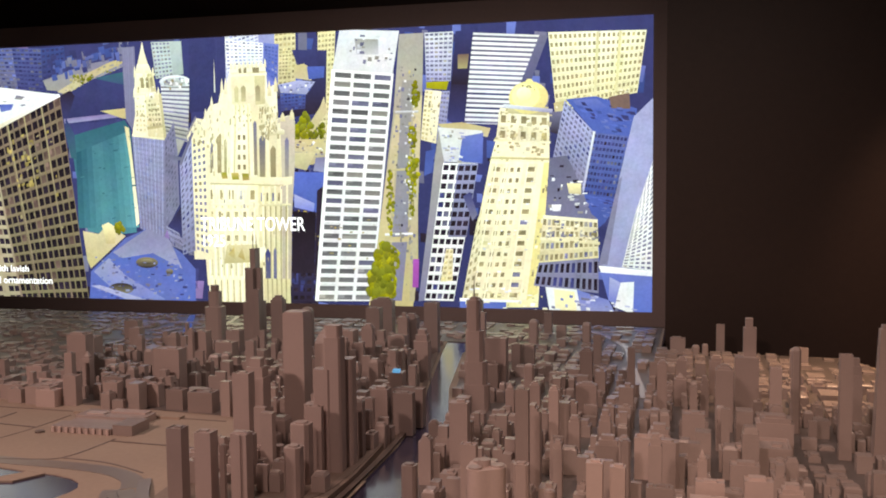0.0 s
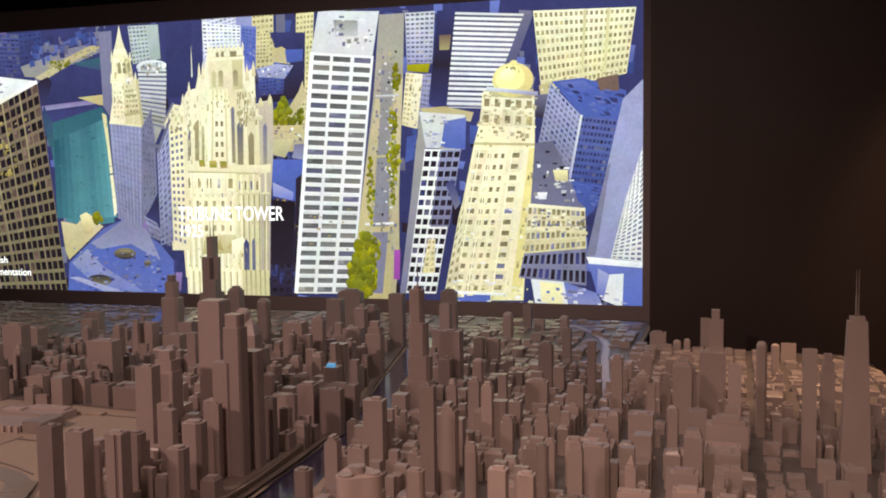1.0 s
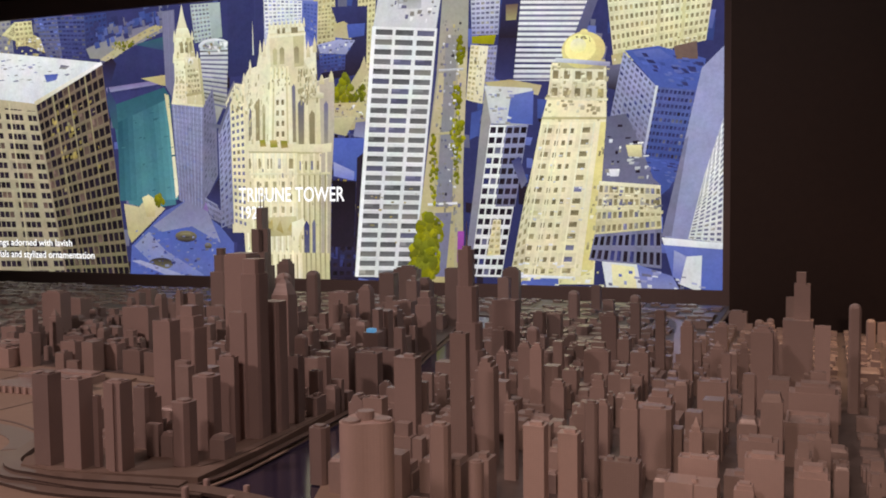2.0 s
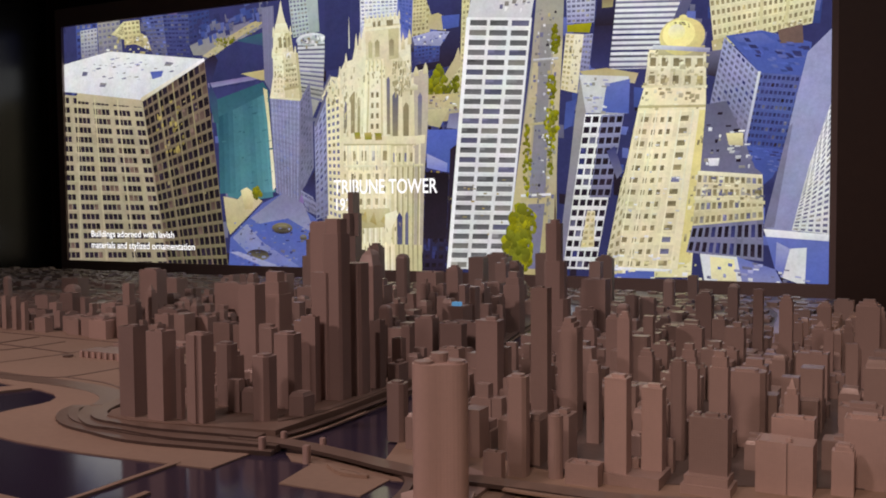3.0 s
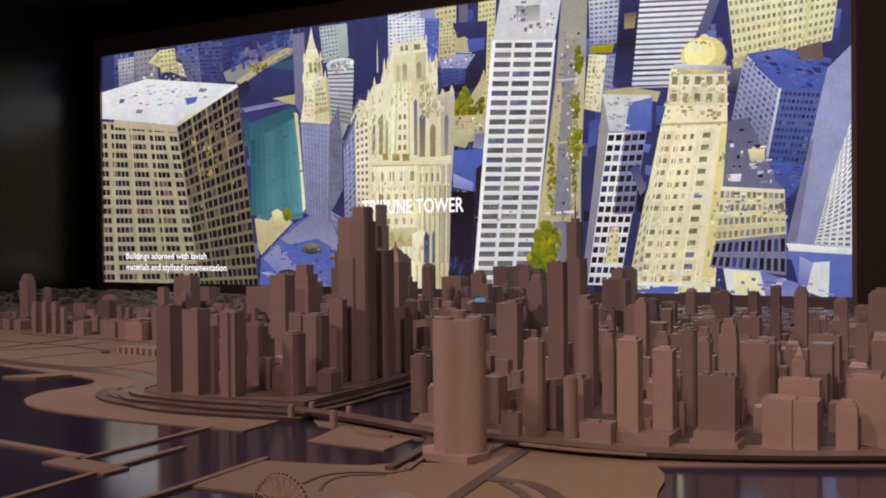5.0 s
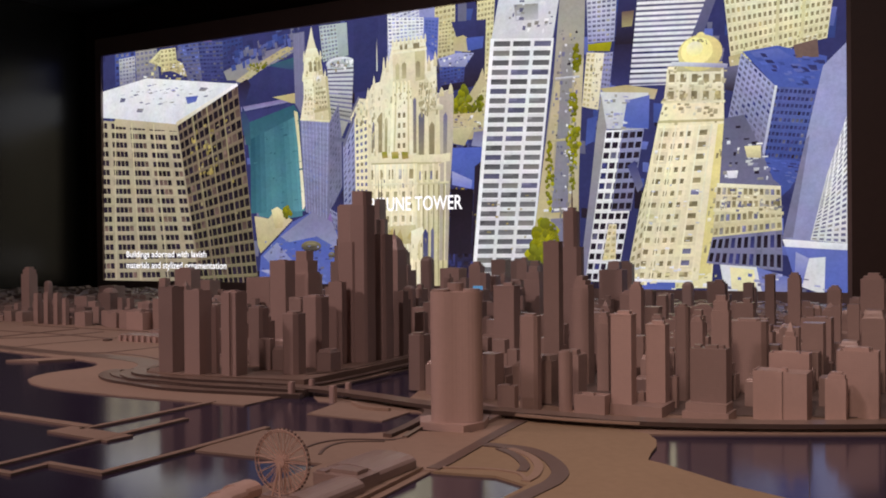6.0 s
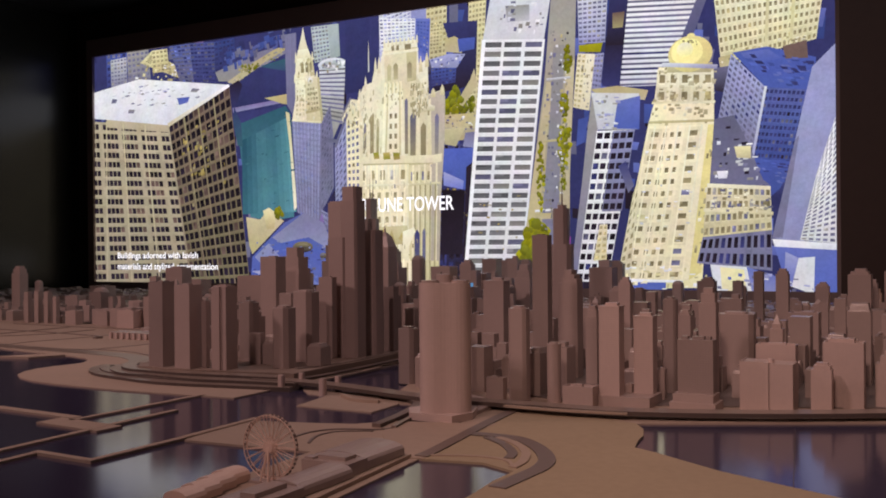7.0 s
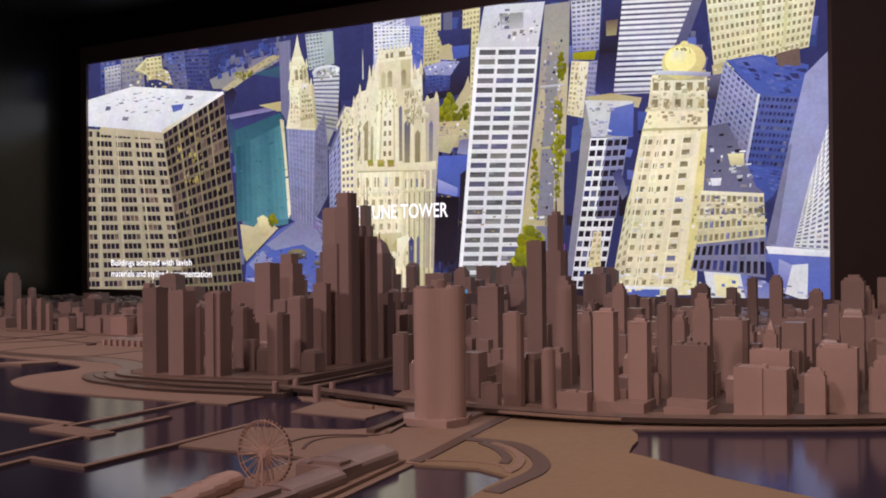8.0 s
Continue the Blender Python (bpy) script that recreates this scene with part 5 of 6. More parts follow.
wheel = thing("ferris_wheel", (0.037, -0.690, 0.0055), "pale pink miniature ferris wheel with many spokes on the pier", "ferris wheel")
R, HUB = 0.0555, 0.062
bm = bmesh.new()
for r, y in ((R, -0.004), (R, 0.004), (R * 0.93, 0.0)):
    pts = [(r * math.cos(2 * math.pi * i / 42), y, HUB + r * math.sin(2 * math.pi * i / 42)) for i in range(42)]
    for i in range(42):
        rod(bm, pts[i], pts[(i + 1) % 42], 0.0011, 5)
rim = part("rim", bm, STEEL, wheel, "thin double rim")
for i in range(21):
    bm = bmesh.new()
    a = 2 * math.pi * i / 21
    for y in (-0.004, 0.004):
        rod(bm, (0, y * 1.5, HUB), (R * math.cos(a), y, HUB + R * math.sin(a)), 0.0009, 5)
    part("spoke", bm, STEEL, wheel)
for i in range(42):
    a = 2 * math.pi * i / 42
    part("gondola", block(rect(0.0030, 0.0034, (R + 0.0012) * math.cos(a), 0.0), HUB + (R + 0.0012) * math.sin(a) - 0.0018, HUB + (R + 0.0012) * math.sin(a) + 0.0018, bevel=0), ROAD, rim)
bm = bmesh.new()
rod(bm, (0, -0.008, HUB), (0, 0.008, HUB), 0.010, 16)
part("hub", bm, STEEL, wheel)
for sx in (-1, 1):
    for sy in (-1, 1):
        bm = bmesh.new()
        rod(bm, (0, sy * 0.007, HUB), (sx * 0.009, sy * 0.020, 0.0), 0.0022, 8, 0.0018)
        part("leg", bm, STEEL, wheel)
part("platform", block(rect(0.062, 0.045), -0.001, 0.006), RESIN_SMALL, wheel)
wheel.rotation_euler = (0, 0, radians(2))

# ---- towers ----
TAKEN = []
GROUP = "towers of the city model"
LOOKS = dict(box="plain reddish-brown cast tower with a flat roof", step="reddish-brown cast tower stepping back towards its top", setback="tall dark brown tower with a narrow set-back top",
             crown="brown cast tower with two small set-backs on its roof", round4="brown tower with chamfered corners and flat roof", round="round brown cast tower with flat top",
             dome="slim brown tower with a rounded top", point="brown tower ending in a small pointed roof", cap="slender pale brown slab tower with a thin roof plate",
             rib3="broad brown slab tower of three staggered bays", court="low brown block with a hollow roof court", penthouse="broad brown block with a rooftop plant room", curve="brown tower with a curved stepped roofline")


def tower(x, y, w, d, h, style="box", ground=0.0, tone=""):
    """A cast tower of the model: its shaft with the top that its style names."""
    TAKEN.append((x, y, w / 2 + 0.012, d / 2 + 0.012))
    t = thing("model_tower", (x, y, ground), LOOKS[style] + (" on a terrace" if ground else ""), "model tower", GROUP)
    h -= ground
    rnd = random.Random(int(x * 7919) + int(y * 104729))
    m = {"pale": RESIN_PALE, "dark": RESIN_DARK, "mid": RESIN}[tone or rnd.choice(("mid", "mid", "mid", "pale", "dark"))]
    c = min(w, d)
    if style in ("box", "penthouse", "cap", "rib3", "court"):
        lip = 0.004
        if style == "rib3":
            a = w / 6
            pts = [(-w / 2, -d / 2 + 0.012), (-a, -d / 2 + 0.012), (-a, -d / 2), (a, -d / 2), (a, -d / 2 + 0.006), (w / 2, -d / 2 + 0.006), (w / 2, d / 2), (-w / 2, d / 2)]
        else:
            pts = rect(w, d)
        part("shaft", block(pts, 0.0, h - lip), m, t)
        if style == "cap":
            part("roof_plate", block(rect(w * 1.04, d * 1.04), h - lip, h), m, t, "thin pale roof plate")
            part("plant_room", block(rect(w * 0.45, d * 0.4, w * 0.1, 0), h, h + 0.010), m, t)
        elif style == "court":
            part("parapet", blocks([(rect(w, 0.008, 0, -d / 2 + 0.004), h - lip, h + 0.008), (rect(w, 0.008, 0, d / 2 - 0.004), h - lip, h + 0.008),
                                    (rect(0.008, d - 0.016, -w / 2 + 0.004, 0), h - lip, h + 0.008), (rect(0.008, d - 0.016, w / 2 - 0.004, 0), h - lip, h + 0.008)], 0.0008), m, t)
            part("plant_room", block(rect(w * 0.3, d * 0.3, w * 0.1, d * 0.1), h - lip, h + 0.006), m, t)
        else:
            part("parapet", blocks([(rect(w, 0.004, 0, -d / 2 + 0.002), h - lip, h), (rect(w, 0.004, 0, d / 2 - 0.002), h - lip, h),
                                    (rect(0.004, d - 0.008, -w / 2 + 0.002, 0), h - lip, h), (rect(0.004, d - 0.008, w / 2 - 0.002, 0), h - lip, h)] if style in ("box", "penthouse") else
                                   [(rect(w * 0.86, d * 0.6, 0, d * 0.12), h - lip, h)], 0.0006), m, t)
            k = 0.6 if style == "penthouse" else rnd.uniform(0.3, 0.5)
            part("plant_room", block(rect(w * k, d * k, rnd.uniform(-0.1, 0.1) * w, rnd.uniform(0, 0.1) * d), h - lip, h + (0.008 if style == "penthouse" else 0.003)), m, t)
    elif style in ("step", "setback"):
        a, b = (0.78, 0.90) if style == "step" else (0.93, 0.97)
        if rnd.random() < 0.5 and style == "step":
            a, b = 0.86, 0.95
        part("shaft", block(rect(w, d), 0.0, h * a), m, t)
        part("setback", block(rect(w * 0.80, d * 0.84, w * 0.03, 0), h * a, h * b), m, t)
        part("setback", block(rect(w * 0.55, d * 0.6, w * 0.02, 0), h * b, h), m, t)
    elif style == "crown":
        part("shaft", block(rect(w, d), 0.0, h * 0.93), m, t)
        part("setback", block(rect(w * 0.78, d * 0.78), h * 0.93, h * 0.965), m, t)
        part("crown", block(rect(w * 0.50, d * 0.52, w * 0.04, 0), h * 0.965, h), m, t)
    elif style == "round4":
        part("shaft", block(chamfered(w, d, c * 0.2), 0.0, h - 0.006), m, t)
        part("plant_room", block(chamfered(w * 0.6, d * 0.6, c * 0.12), h - 0.006, h), m, t)
    elif style == "round":
        part("shaft", block(ring(w / 2, 22, 0, 0, d / 2), 0.0, h - 0.004, bevel=0.001), m, t)
        part("plant_room", block(ring(w * 0.32, 18, 0, 0, d * 0.32), h - 0.004, h, bevel=0.001), m, t)
    elif style == "dome":
        part("shaft", block(chamfered(w, d, c * 0.18), 0.0, h - c * 0.45), m, t)
        bm = bmesh.new()
        for k in range(4):
            f0, f1 = math.cos(k * math.pi / 8), math.cos((k + 1) * math.pi / 8)
            prism(bm, chamfered(w * 0.96 * f0, d * 0.96 * f0, c * 0.18 * f0), h - c * 0.45 * (1 - math.sin(k * math.pi / 8)), h - c * 0.45 * (1 - math.sin((k + 1) * math.pi / 8)), max(0.05, f1 / f0))
        part("dome", bm, m, t)
    elif style == "point":
        part("shaft", block(rect(w, d), 0.0, h * 0.82), m, t)
        part("shoulder", block(rect(w * 0.7, d * 0.7), h * 0.82, h * 0.88), m, t)
        part("spire", block(rect(w * 0.55, d * 0.55), h * 0.88, h, scale=0.06, bevel=0.0), m, t)
    elif style == "curve":
        part("shaft", block(rect(w, d), 0.0, h * 0.88), m, t)
        for k in range(3):
            part("setback", block(rect(w * (0.8 - 0.22 * k), d, w * (0.08 - 0.03 * k), 0), h * (0.88 + 0.04 * k), h * (0.92 + 0.04 * k)), m, t)
    return t


def cube_block(x, y):
    """A cubic block of two joined halves with a drum on the roof."""
    TAKEN.append((x, y, 0.072, 0.055))
    t = thing("model_tower", (x, y, 0.0), "pale brown cubic block of two halves with a roof drum", "model tower", GROUP)
    part("half", block(rect(0.069, 0.085, -0.0305, 0.0), 0.0, 0.120), RESIN_PALE, t)
    part("half", block(rect(0.055, 0.082, 0.0335, 0.0015), 0.0, 0.118), RESIN_PALE, t)
    part("joint", block(rect(0.004, 0.078, 0.0045, 0.0005), 0.0, 0.116, bevel=0.0), RESIN_DARK, t, "dark recessed joint")
    part("roof_drum", block(ring(0.008, 14, 0.006, -0.012), 0.116, 0.128, bevel=0.0008), RESIN_PALE, t)
    part("parapet", blocks([(rect(0.052, 0.003, -0.032, -0.041), 0.120, 0.1225), (rect(0.003, 0.078, -0.0635, 0.0), 0.120, 0.1225)], 0.0005), RESIN_PALE, t)


tower(-1.225, 0.308, 0.061, 0.056, 0.308, "box", ground=0.03, tone="dark")
tower(-1.110, 0.310, 0.065, 0.059, 0.299, "box", ground=0.03, tone="mid")
tower(-1.053, 0.328, 0.019, 0.017, 0.246, "box", ground=0.03, tone="mid")
tower(-0.981, 0.330, 0.066, 0.060, 0.297, "rib3", ground=0.03, tone="mid")
tower(-1.065, 0.555, 0.063, 0.050, 0.234, "round4", ground=0.03, tone="dark")
tower(-0.822, 0.440, 0.063, 0.063, 0.229, "round4", ground=0.03, tone="mid")
tower(-0.862, 0.610, 0.077, 0.070, 0.272, "round4", ground=0.03, tone="mid")
tower(-1.275, 0.947, 0.076, 0.061, 0.381, "box", ground=0.03, tone="mid")
tower(-1.285, 1.099, 0.097, 0.078, 0.416, "step", ground=0.03, tone="mid")
tower(-0.390, 0.494, 0.054, 0.048, 0.173, "round4", tone="dark")
tower(-0.313, 0.957, 0.076, 0.053, 0.297, "cap", tone="mid")
tower(0.054, 0.330, 0.051, 0.041, 0.255, "round4", tone="mid")
tower(0.014, 0.272, 0.049, 0.025, 0.069, "box", tone="mid")
tower(0.013, 0.587, 0.048, 0.034, 0.446, "box", tone="dark")
tower(0.013, 0.815, 0.062, 0.050, 0.338, "curve", tone="mid")
tower(0.146, 0.348, 0.037, 0.037, 0.160, "round", tone="mid")
tower(0.225, 0.335, 0.082, 0.049, 0.052, "box", tone="mid")
tower(0.125, 0.706, 0.035, 0.031, 0.235, "step", tone="mid")
tower(0.094, 0.768, 0.016, 0.016, 0.251, "point", tone="mid")
tower(0.387, 0.511, 0.023, 0.023, 0.084, "box", tone="mid")
tower(0.325, 0.429, 0.019, 0.019, 0.050, "box", tone="pale")
tower(0.378, 0.637, 0.037, 0.033, 0.269, "round4", tone="dark")
tower(0.483, 0.639, 0.047, 0.037, 0.296, "step", tone="mid")
tower(0.357, 0.877, 0.038, 0.034, 0.218, "crown", tone="mid")
tower(0.511, 0.861, 0.104, 0.062, 0.217, "round4", tone="mid")
cube_block(0.669, 0.489)
tower(0.671, 0.584, 0.098, 0.049, 0.155, "box", tone="pale")
tower(0.646, 0.735, 0.034, 0.030, 0.222, "point", tone="pale")
tower(0.614, 1.468, 0.096, 0.077, 0.179, "box", tone="mid")
tower(0.465, 1.941, 0.047, 0.042, 0.316, "setback", tone="mid")
tower(0.289, 2.398, 0.040, 0.036, 0.291, "box", tone="dark")
tower(0.028, 3.222, 0.050, 0.045, 0.217, "box", tone="dark")
tower(0.033, 2.531, 0.070, 0.063, 0.260, "crown", tone="dark")
tower(0.753, 1.866, 0.079, 0.071, 0.319, "crown", tone="mid")
tower(0.551, 2.424, 0.054, 0.049, 0.246, "crown", tone="mid")
tower(0.732, 1.518, 0.046, 0.041, 0.203, "dome", tone="mid")
tower(0.832, 0.600, 0.094, 0.060, 0.166, "penthouse", tone="pale")
tower(0.800, 0.885, 0.105, 0.063, 0.135, "penthouse", tone="mid")
tower(0.789, 0.516, 0.048, 0.040, 0.120, "step", tone="pale")
tower(0.944, 0.650, 0.086, 0.060, 0.143, "step", tone="pale")
tower(0.925, 1.180, 0.125, 0.165, 0.130, "court", tone="mid")
tower(0.785, 2.015, 0.038, 0.030, 0.274, "step", tone="mid")
tower(0.668, 2.116, 0.039, 0.031, 0.210, "step", tone="mid")
tower(-0.124, 0.319, 0.055, 0.038, 0.310, "box", tone="mid")
tower(-0.409, 0.782, 0.049, 0.044, 0.202, "curve", tone="mid")
tower(-0.464, 1.106, 0.040, 0.032, 0.176, "crown", tone="mid")
tower(-0.807, 1.217, 0.042, 0.033, 0.173, "box", tone="mid")
tower(-0.827, 1.316, 0.039, 0.031, 0.205, "box", tone="mid")
tower(-0.819, 1.461, 0.078, 0.062, 0.221, "penthouse", tone="mid")
tower(-0.714, 1.478, 0.100, 0.050, 0.203, "box", tone="dark")
tower(-0.730, 1.630, 0.148, 0.059, 0.191, "box", tone="dark")
tower(-1.005, 1.453, 0.049, 0.039, 0.265, "dome", tone="mid")
tower(-1.417, 2.597, 0.117, 0.094, 0.304, "box", tone="mid")
tower(-1.289, 2.628, 0.069, 0.056, 0.340, "crown", tone="mid")
tower(-1.502, 3.369, 0.097, 0.078, 0.334, "box", tone="dark")
tower(-1.631, 3.942, 0.168, 0.084, 0.329, "crown", tone="dark")
tower(-1.184, 2.893, 0.109, 0.087, 0.230, "box", tone="mid")
tower(-1.168, 3.136, 0.091, 0.073, 0.334, "crown", tone="dark")
tower(-0.952, 2.635, 0.088, 0.070, 0.316, "step", tone="mid")
tower(-1.026, 2.345, 0.078, 0.062, 0.236, "box", tone="mid")
tower(-1.139, 3.538, 0.095, 0.076, 0.355, "box", tone="dark")
tower(-0.989, 4.229, 0.114, 0.057, 0.309, "crown", tone="dark")
tower(-0.747, 3.326, 0.065, 0.052, 0.326, "box", tone="mid")
tower(-0.471, 2.501, 0.117, 0.082, 0.304, "box", tone="mid")
tower(-2.169, 3.275, 0.086, 0.069, 0.414, "crown", tone="dark")
tower(-1.892, 3.130, 0.076, 0.061, 0.361, "dome", tone="dark")
tower(-1.489, 2.128, 0.071, 0.057, 0.445, "dome", tone="mid")
tower(-2.266, 2.697, 0.116, 0.093, 0.186, "box", tone="mid")
tower(-1.913, 2.321, 0.053, 0.042, 0.267, "box", tone="mid")
tower(-2.356, 2.988, 0.096, 0.077, 0.213, "box", tone="mid")
tower(-2.443, 2.563, 0.033, 0.026, 0.289, "setback", tone="mid")
tower(-2.406, 2.637, 0.092, 0.074, 0.261, "box", tone="mid")
tower(-3.128, 3.033, 0.083, 0.066, 0.199, "box", tone="mid")
tower(-3.587, 3.054, 0.086, 0.069, 0.146, "dome", tone="dark")
tower(-2.265, 2.014, 0.159, 0.087, 0.266, "box", tone="mid")
tower(-2.955, 2.159, 0.129, 0.078, 0.303, "penthouse", tone="mid")
tower(-2.738, 1.922, 0.049, 0.044, 0.248, "point", tone="mid")
tower(-2.743, 1.769, 0.047, 0.038, 0.265, "box", tone="mid")
tower(-4.151, 2.000, 0.076, 0.061, 0.313, "step", tone="mid")
tower(-4.376, 2.319, 0.048, 0.038, 0.211, "dome", tone="mid")
tower(-3.914, 2.434, 0.098, 0.068, 0.166, "dome", tone="mid")
tower(-3.614, 1.645, 0.034, 0.030, 0.174, "box", tone="mid")
tower(-3.528, 1.645, 0.034, 0.030, 0.181, "box", tone="mid")
tower(-3.447, 1.645, 0.033, 0.030, 0.179, "box", tone="mid")
tower(-3.376, 1.642, 0.027, 0.024, 0.152, "box", tone="mid")
tower(-3.236, 1.645, 0.082, 0.049, 0.076, "box", tone="mid")
tower(-3.258, 1.768, 0.045, 0.036, 0.097, "box", tone="mid")
tower(-3.004, 1.656, 0.088, 0.053, 0.078, "box", tone="mid")
tower(-2.767, 1.613, 0.118, 0.071, 0.093, "box", tone="pale")
tower(-4.016, 1.814, 0.035, 0.028, 0.098, "box", tone="mid")
tower(-3.801, 2.133, 0.111, 0.066, 0.127, "box", tone="mid")
tower(-3.028, 1.921, 0.053, 0.042, 0.112, "box", tone="mid")
tower(-0.510, 4.027, 0.067, 0.054, 0.185, "dome", tone="mid")
tower(-0.478, 4.525, 0.062, 0.049, 0.165, "box", tone="dark")
tower(-0.350, 4.328, 0.071, 0.057, 0.095, "box", tone="mid")
tower(-0.138, 4.125, 0.062, 0.049, 0.159, "dome", tone="mid")
tower(-0.452, 3.026, 0.065, 0.052, 0.183, "round4", tone="dark")
tower(-0.394, 3.130, 0.075, 0.060, 0.158, "box", tone="mid")
tower(-0.222, 2.121, 0.052, 0.041, 0.237, "dome", tone="mid")
tower(-0.145, 2.684, 0.098, 0.068, 0.080, "box", tone="mid")
tower(0.092, 1.996, 0.104, 0.052, 0.179, "crown", tone="mid")
tower(-0.108, 1.619, 0.048, 0.038, 0.253, "crown", tone="mid")
tower(0.021, 1.337, 0.043, 0.034, 0.299, "crown", tone="pale")
tower(-0.266, 1.818, 0.044, 0.035, 0.198, "point", tone="mid")
tower(0.509, 3.840, 0.100, 0.080, 0.110, "penthouse", tone="mid")
tower(0.627, 3.820, 0.050, 0.040, 0.072, "dome", tone="mid")
tower(0.688, 3.816, 0.040, 0.032, 0.082, "dome", tone="mid")
tower(0.791, 4.022, 0.055, 0.044, 0.184, "box", tone="mid")
tower(1.075, 1.891, 0.042, 0.042, 0.410, "dome", tone="mid")
tower(1.182, 3.117, 0.042, 0.034, 0.191, "dome", tone="mid")
tower(1.277, 3.621, 0.083, 0.041, 0.107, "box", tone="mid")
tower(1.235, 1.493, 0.051, 0.046, 0.452, "box", tone="mid")
tower(0.965, 1.621, 0.051, 0.041, 0.359, "box", tone="pale")
tower(0.732, 2.629, 0.072, 0.058, 0.221, "step", tone="mid")
tower(0.546, 2.324, 0.060, 0.048, 0.178, "point", tone="mid")
tower(0.613, 1.964, 0.035, 0.028, 0.186, "box", tone="mid")
tower(0.477, 1.185, 0.091, 0.064, 0.193, "step", tone="mid")
tower(0.120, 1.259, 0.048, 0.038, 0.190, "step", tone="mid")
tower(0.245, 1.321, 0.052, 0.042, 0.205, "step", tone="mid")
tower(0.940, 1.355, 0.149, 0.090, 0.215, "step", tone="mid")
tower(0.781, 1.235, 0.129, 0.090, 0.087, "court", tone="pale")
tower(0.443, 1.054, 0.113, 0.068, 0.164, "court", tone="pale")
tower(1.137, 1.754, 0.035, 0.028, 0.095, "box", tone="mid")
tower(1.338, 1.923, 0.057, 0.045, 0.361, "step", tone="mid")
tower(0.281, 1.028, 0.094, 0.056, 0.176, "step", tone="mid")
tower(0.954, 1.419, 0.047, 0.038, 0.237, "box", tone="mid")
tower(-2.439, 1.715, 0.088, 0.061, 0.127, "box", tone="mid")
tower(-2.200, 1.729, 0.093, 0.065, 0.126, "box", tone="mid")
tower(-2.840, 1.661, 0.160, 0.096, 0.100, "box", tone="mid")
tower(-2.656, 1.664, 0.079, 0.056, 0.164, "box", tone="mid")
tower(-2.037, 1.692, 0.099, 0.069, 0.111, "box", tone="dark")
tower(-1.873, 1.674, 0.140, 0.084, 0.103, "court", tone="dark")
tower(-2.346, 1.766, 0.067, 0.047, 0.134, "box", tone="mid")
tower(-4.528, 2.995, 0.163, 0.098, 0.144, "box")
tower(-3.507, 1.877, 0.081, 0.049, 0.082, "box")
tower(-3.555, 1.995, 0.062, 0.040, 0.108, "box")
tower(-3.584, 2.127, 0.104, 0.063, 0.152, "box")
tower(-3.527, 2.174, 0.072, 0.044, 0.122, "box")
tower(-2.936, 1.822, 0.200, 0.119, 0.087, "box")
tower(-3.221, 2.106, 0.107, 0.065, 0.108, "box")
tower(-3.175, 2.542, 0.160, 0.096, 0.218, "box")
tower(-2.474, 1.799, 0.128, 0.077, 0.142, "box")
tower(-3.078, 1.742, 0.149, 0.089, 0.084, "box")
tower(-3.573, 3.684, 0.120, 0.072, 0.143, "box")

tower(-0.782, 0.933, 0.034, 0.027, 0.259, "box", ground=0.03, tone="mid")
tower(-0.794, 1.050, 0.049, 0.039, 0.233, "round4", ground=0.03, tone="mid")
tower(-0.840, 0.704, 0.056, 0.028, 0.312, "box", ground=0.03, tone="mid")
tower(-0.764, 0.998, 0.041, 0.037, 0.268, "box", ground=0.03, tone="dark")
tower(-0.862, 1.169, 0.047, 0.038, 0.226, "box", ground=0.03, tone="dark")
tower(-0.757, 0.874, 0.036, 0.029, 0.264, "box", ground=0.03, tone="mid")

# ---- towers with a shape of their own ----
def landmark(x, y, r, label, ground=0.0):
    TAKEN.append((x, y, r, r))
    return thing("model_tower", (x, y, ground), label, "model tower", GROUP)


def masts(t, spots, z0, z1, r=0.003):
    for x, y in spots:
        bm = bmesh.new()
        rod(bm, (x, y, z0), (x, y, z0 + (z1 - z0) * 0.45), r, 8, r * 0.8)
        rod(bm, (x, y, z0 + (z1 - z0) * 0.45), (x, y, z1), r * 0.6, 8, r * 0.25)
        part("antenna", bm, MAST, t, "thin tapering metal antenna")


# three-lobed tower at the foot of the pier
t = landmark(-0.008, 0.03, 0.09, "broad pale brown three-lobed tower with three roof drums")
part("podium", block([(-0.098, -0.010), (-0.060, -0.072), (0.055, -0.070), (0.074, 0.0), (0.05, 0.075), (-0.07, 0.075)], 0.0, 0.018, bevel=0.002), RESIN_PALE, t, "low podium")
part("podium_plate", block([(-0.07, 0.08), (0.055, 0.06), (0.045, 0.215), (-0.10, 0.30)], 0.0, 0.010, bevel=0.002), RESIN, t, "low grey-brown plate behind the podium")
pts = []
for i in range(72):
    a = 2 * math.pi * i / 72
    r = 0.0585 + 0.0085 * math.cos(3 * (a - radians(1)))
    pts.append((r * math.cos(a), r * math.sin(a)))
shaft = part("shaft", block(pts, 0.018, 0.328, bevel=0.0), RESIN_MATT, t, "three-lobed curved shaft")
for face in shaft.data.polygons:
    face.use_smooth = abs(face.normal.z) < 0.5
for edge in shaft.data.edges:
    low, high = (shaft.data.vertices[i].co.z for i in edge.vertices)
    edge.use_edge_sharp = abs(low - high) < 0.001
for k in range(3):
    a = radians(1 + 120 * k)
    part("roof_drum", block(ring(0.021, 18, 0.042 * math.cos(a), 0.042 * math.sin(a)), 0.328, 0.334, bevel=0.001), RESIN, t)
part("roof_drum", block(ring(0.020, 20), 0.328, 0.348, bevel=0.001), RESIN, t, "round central roof drum")

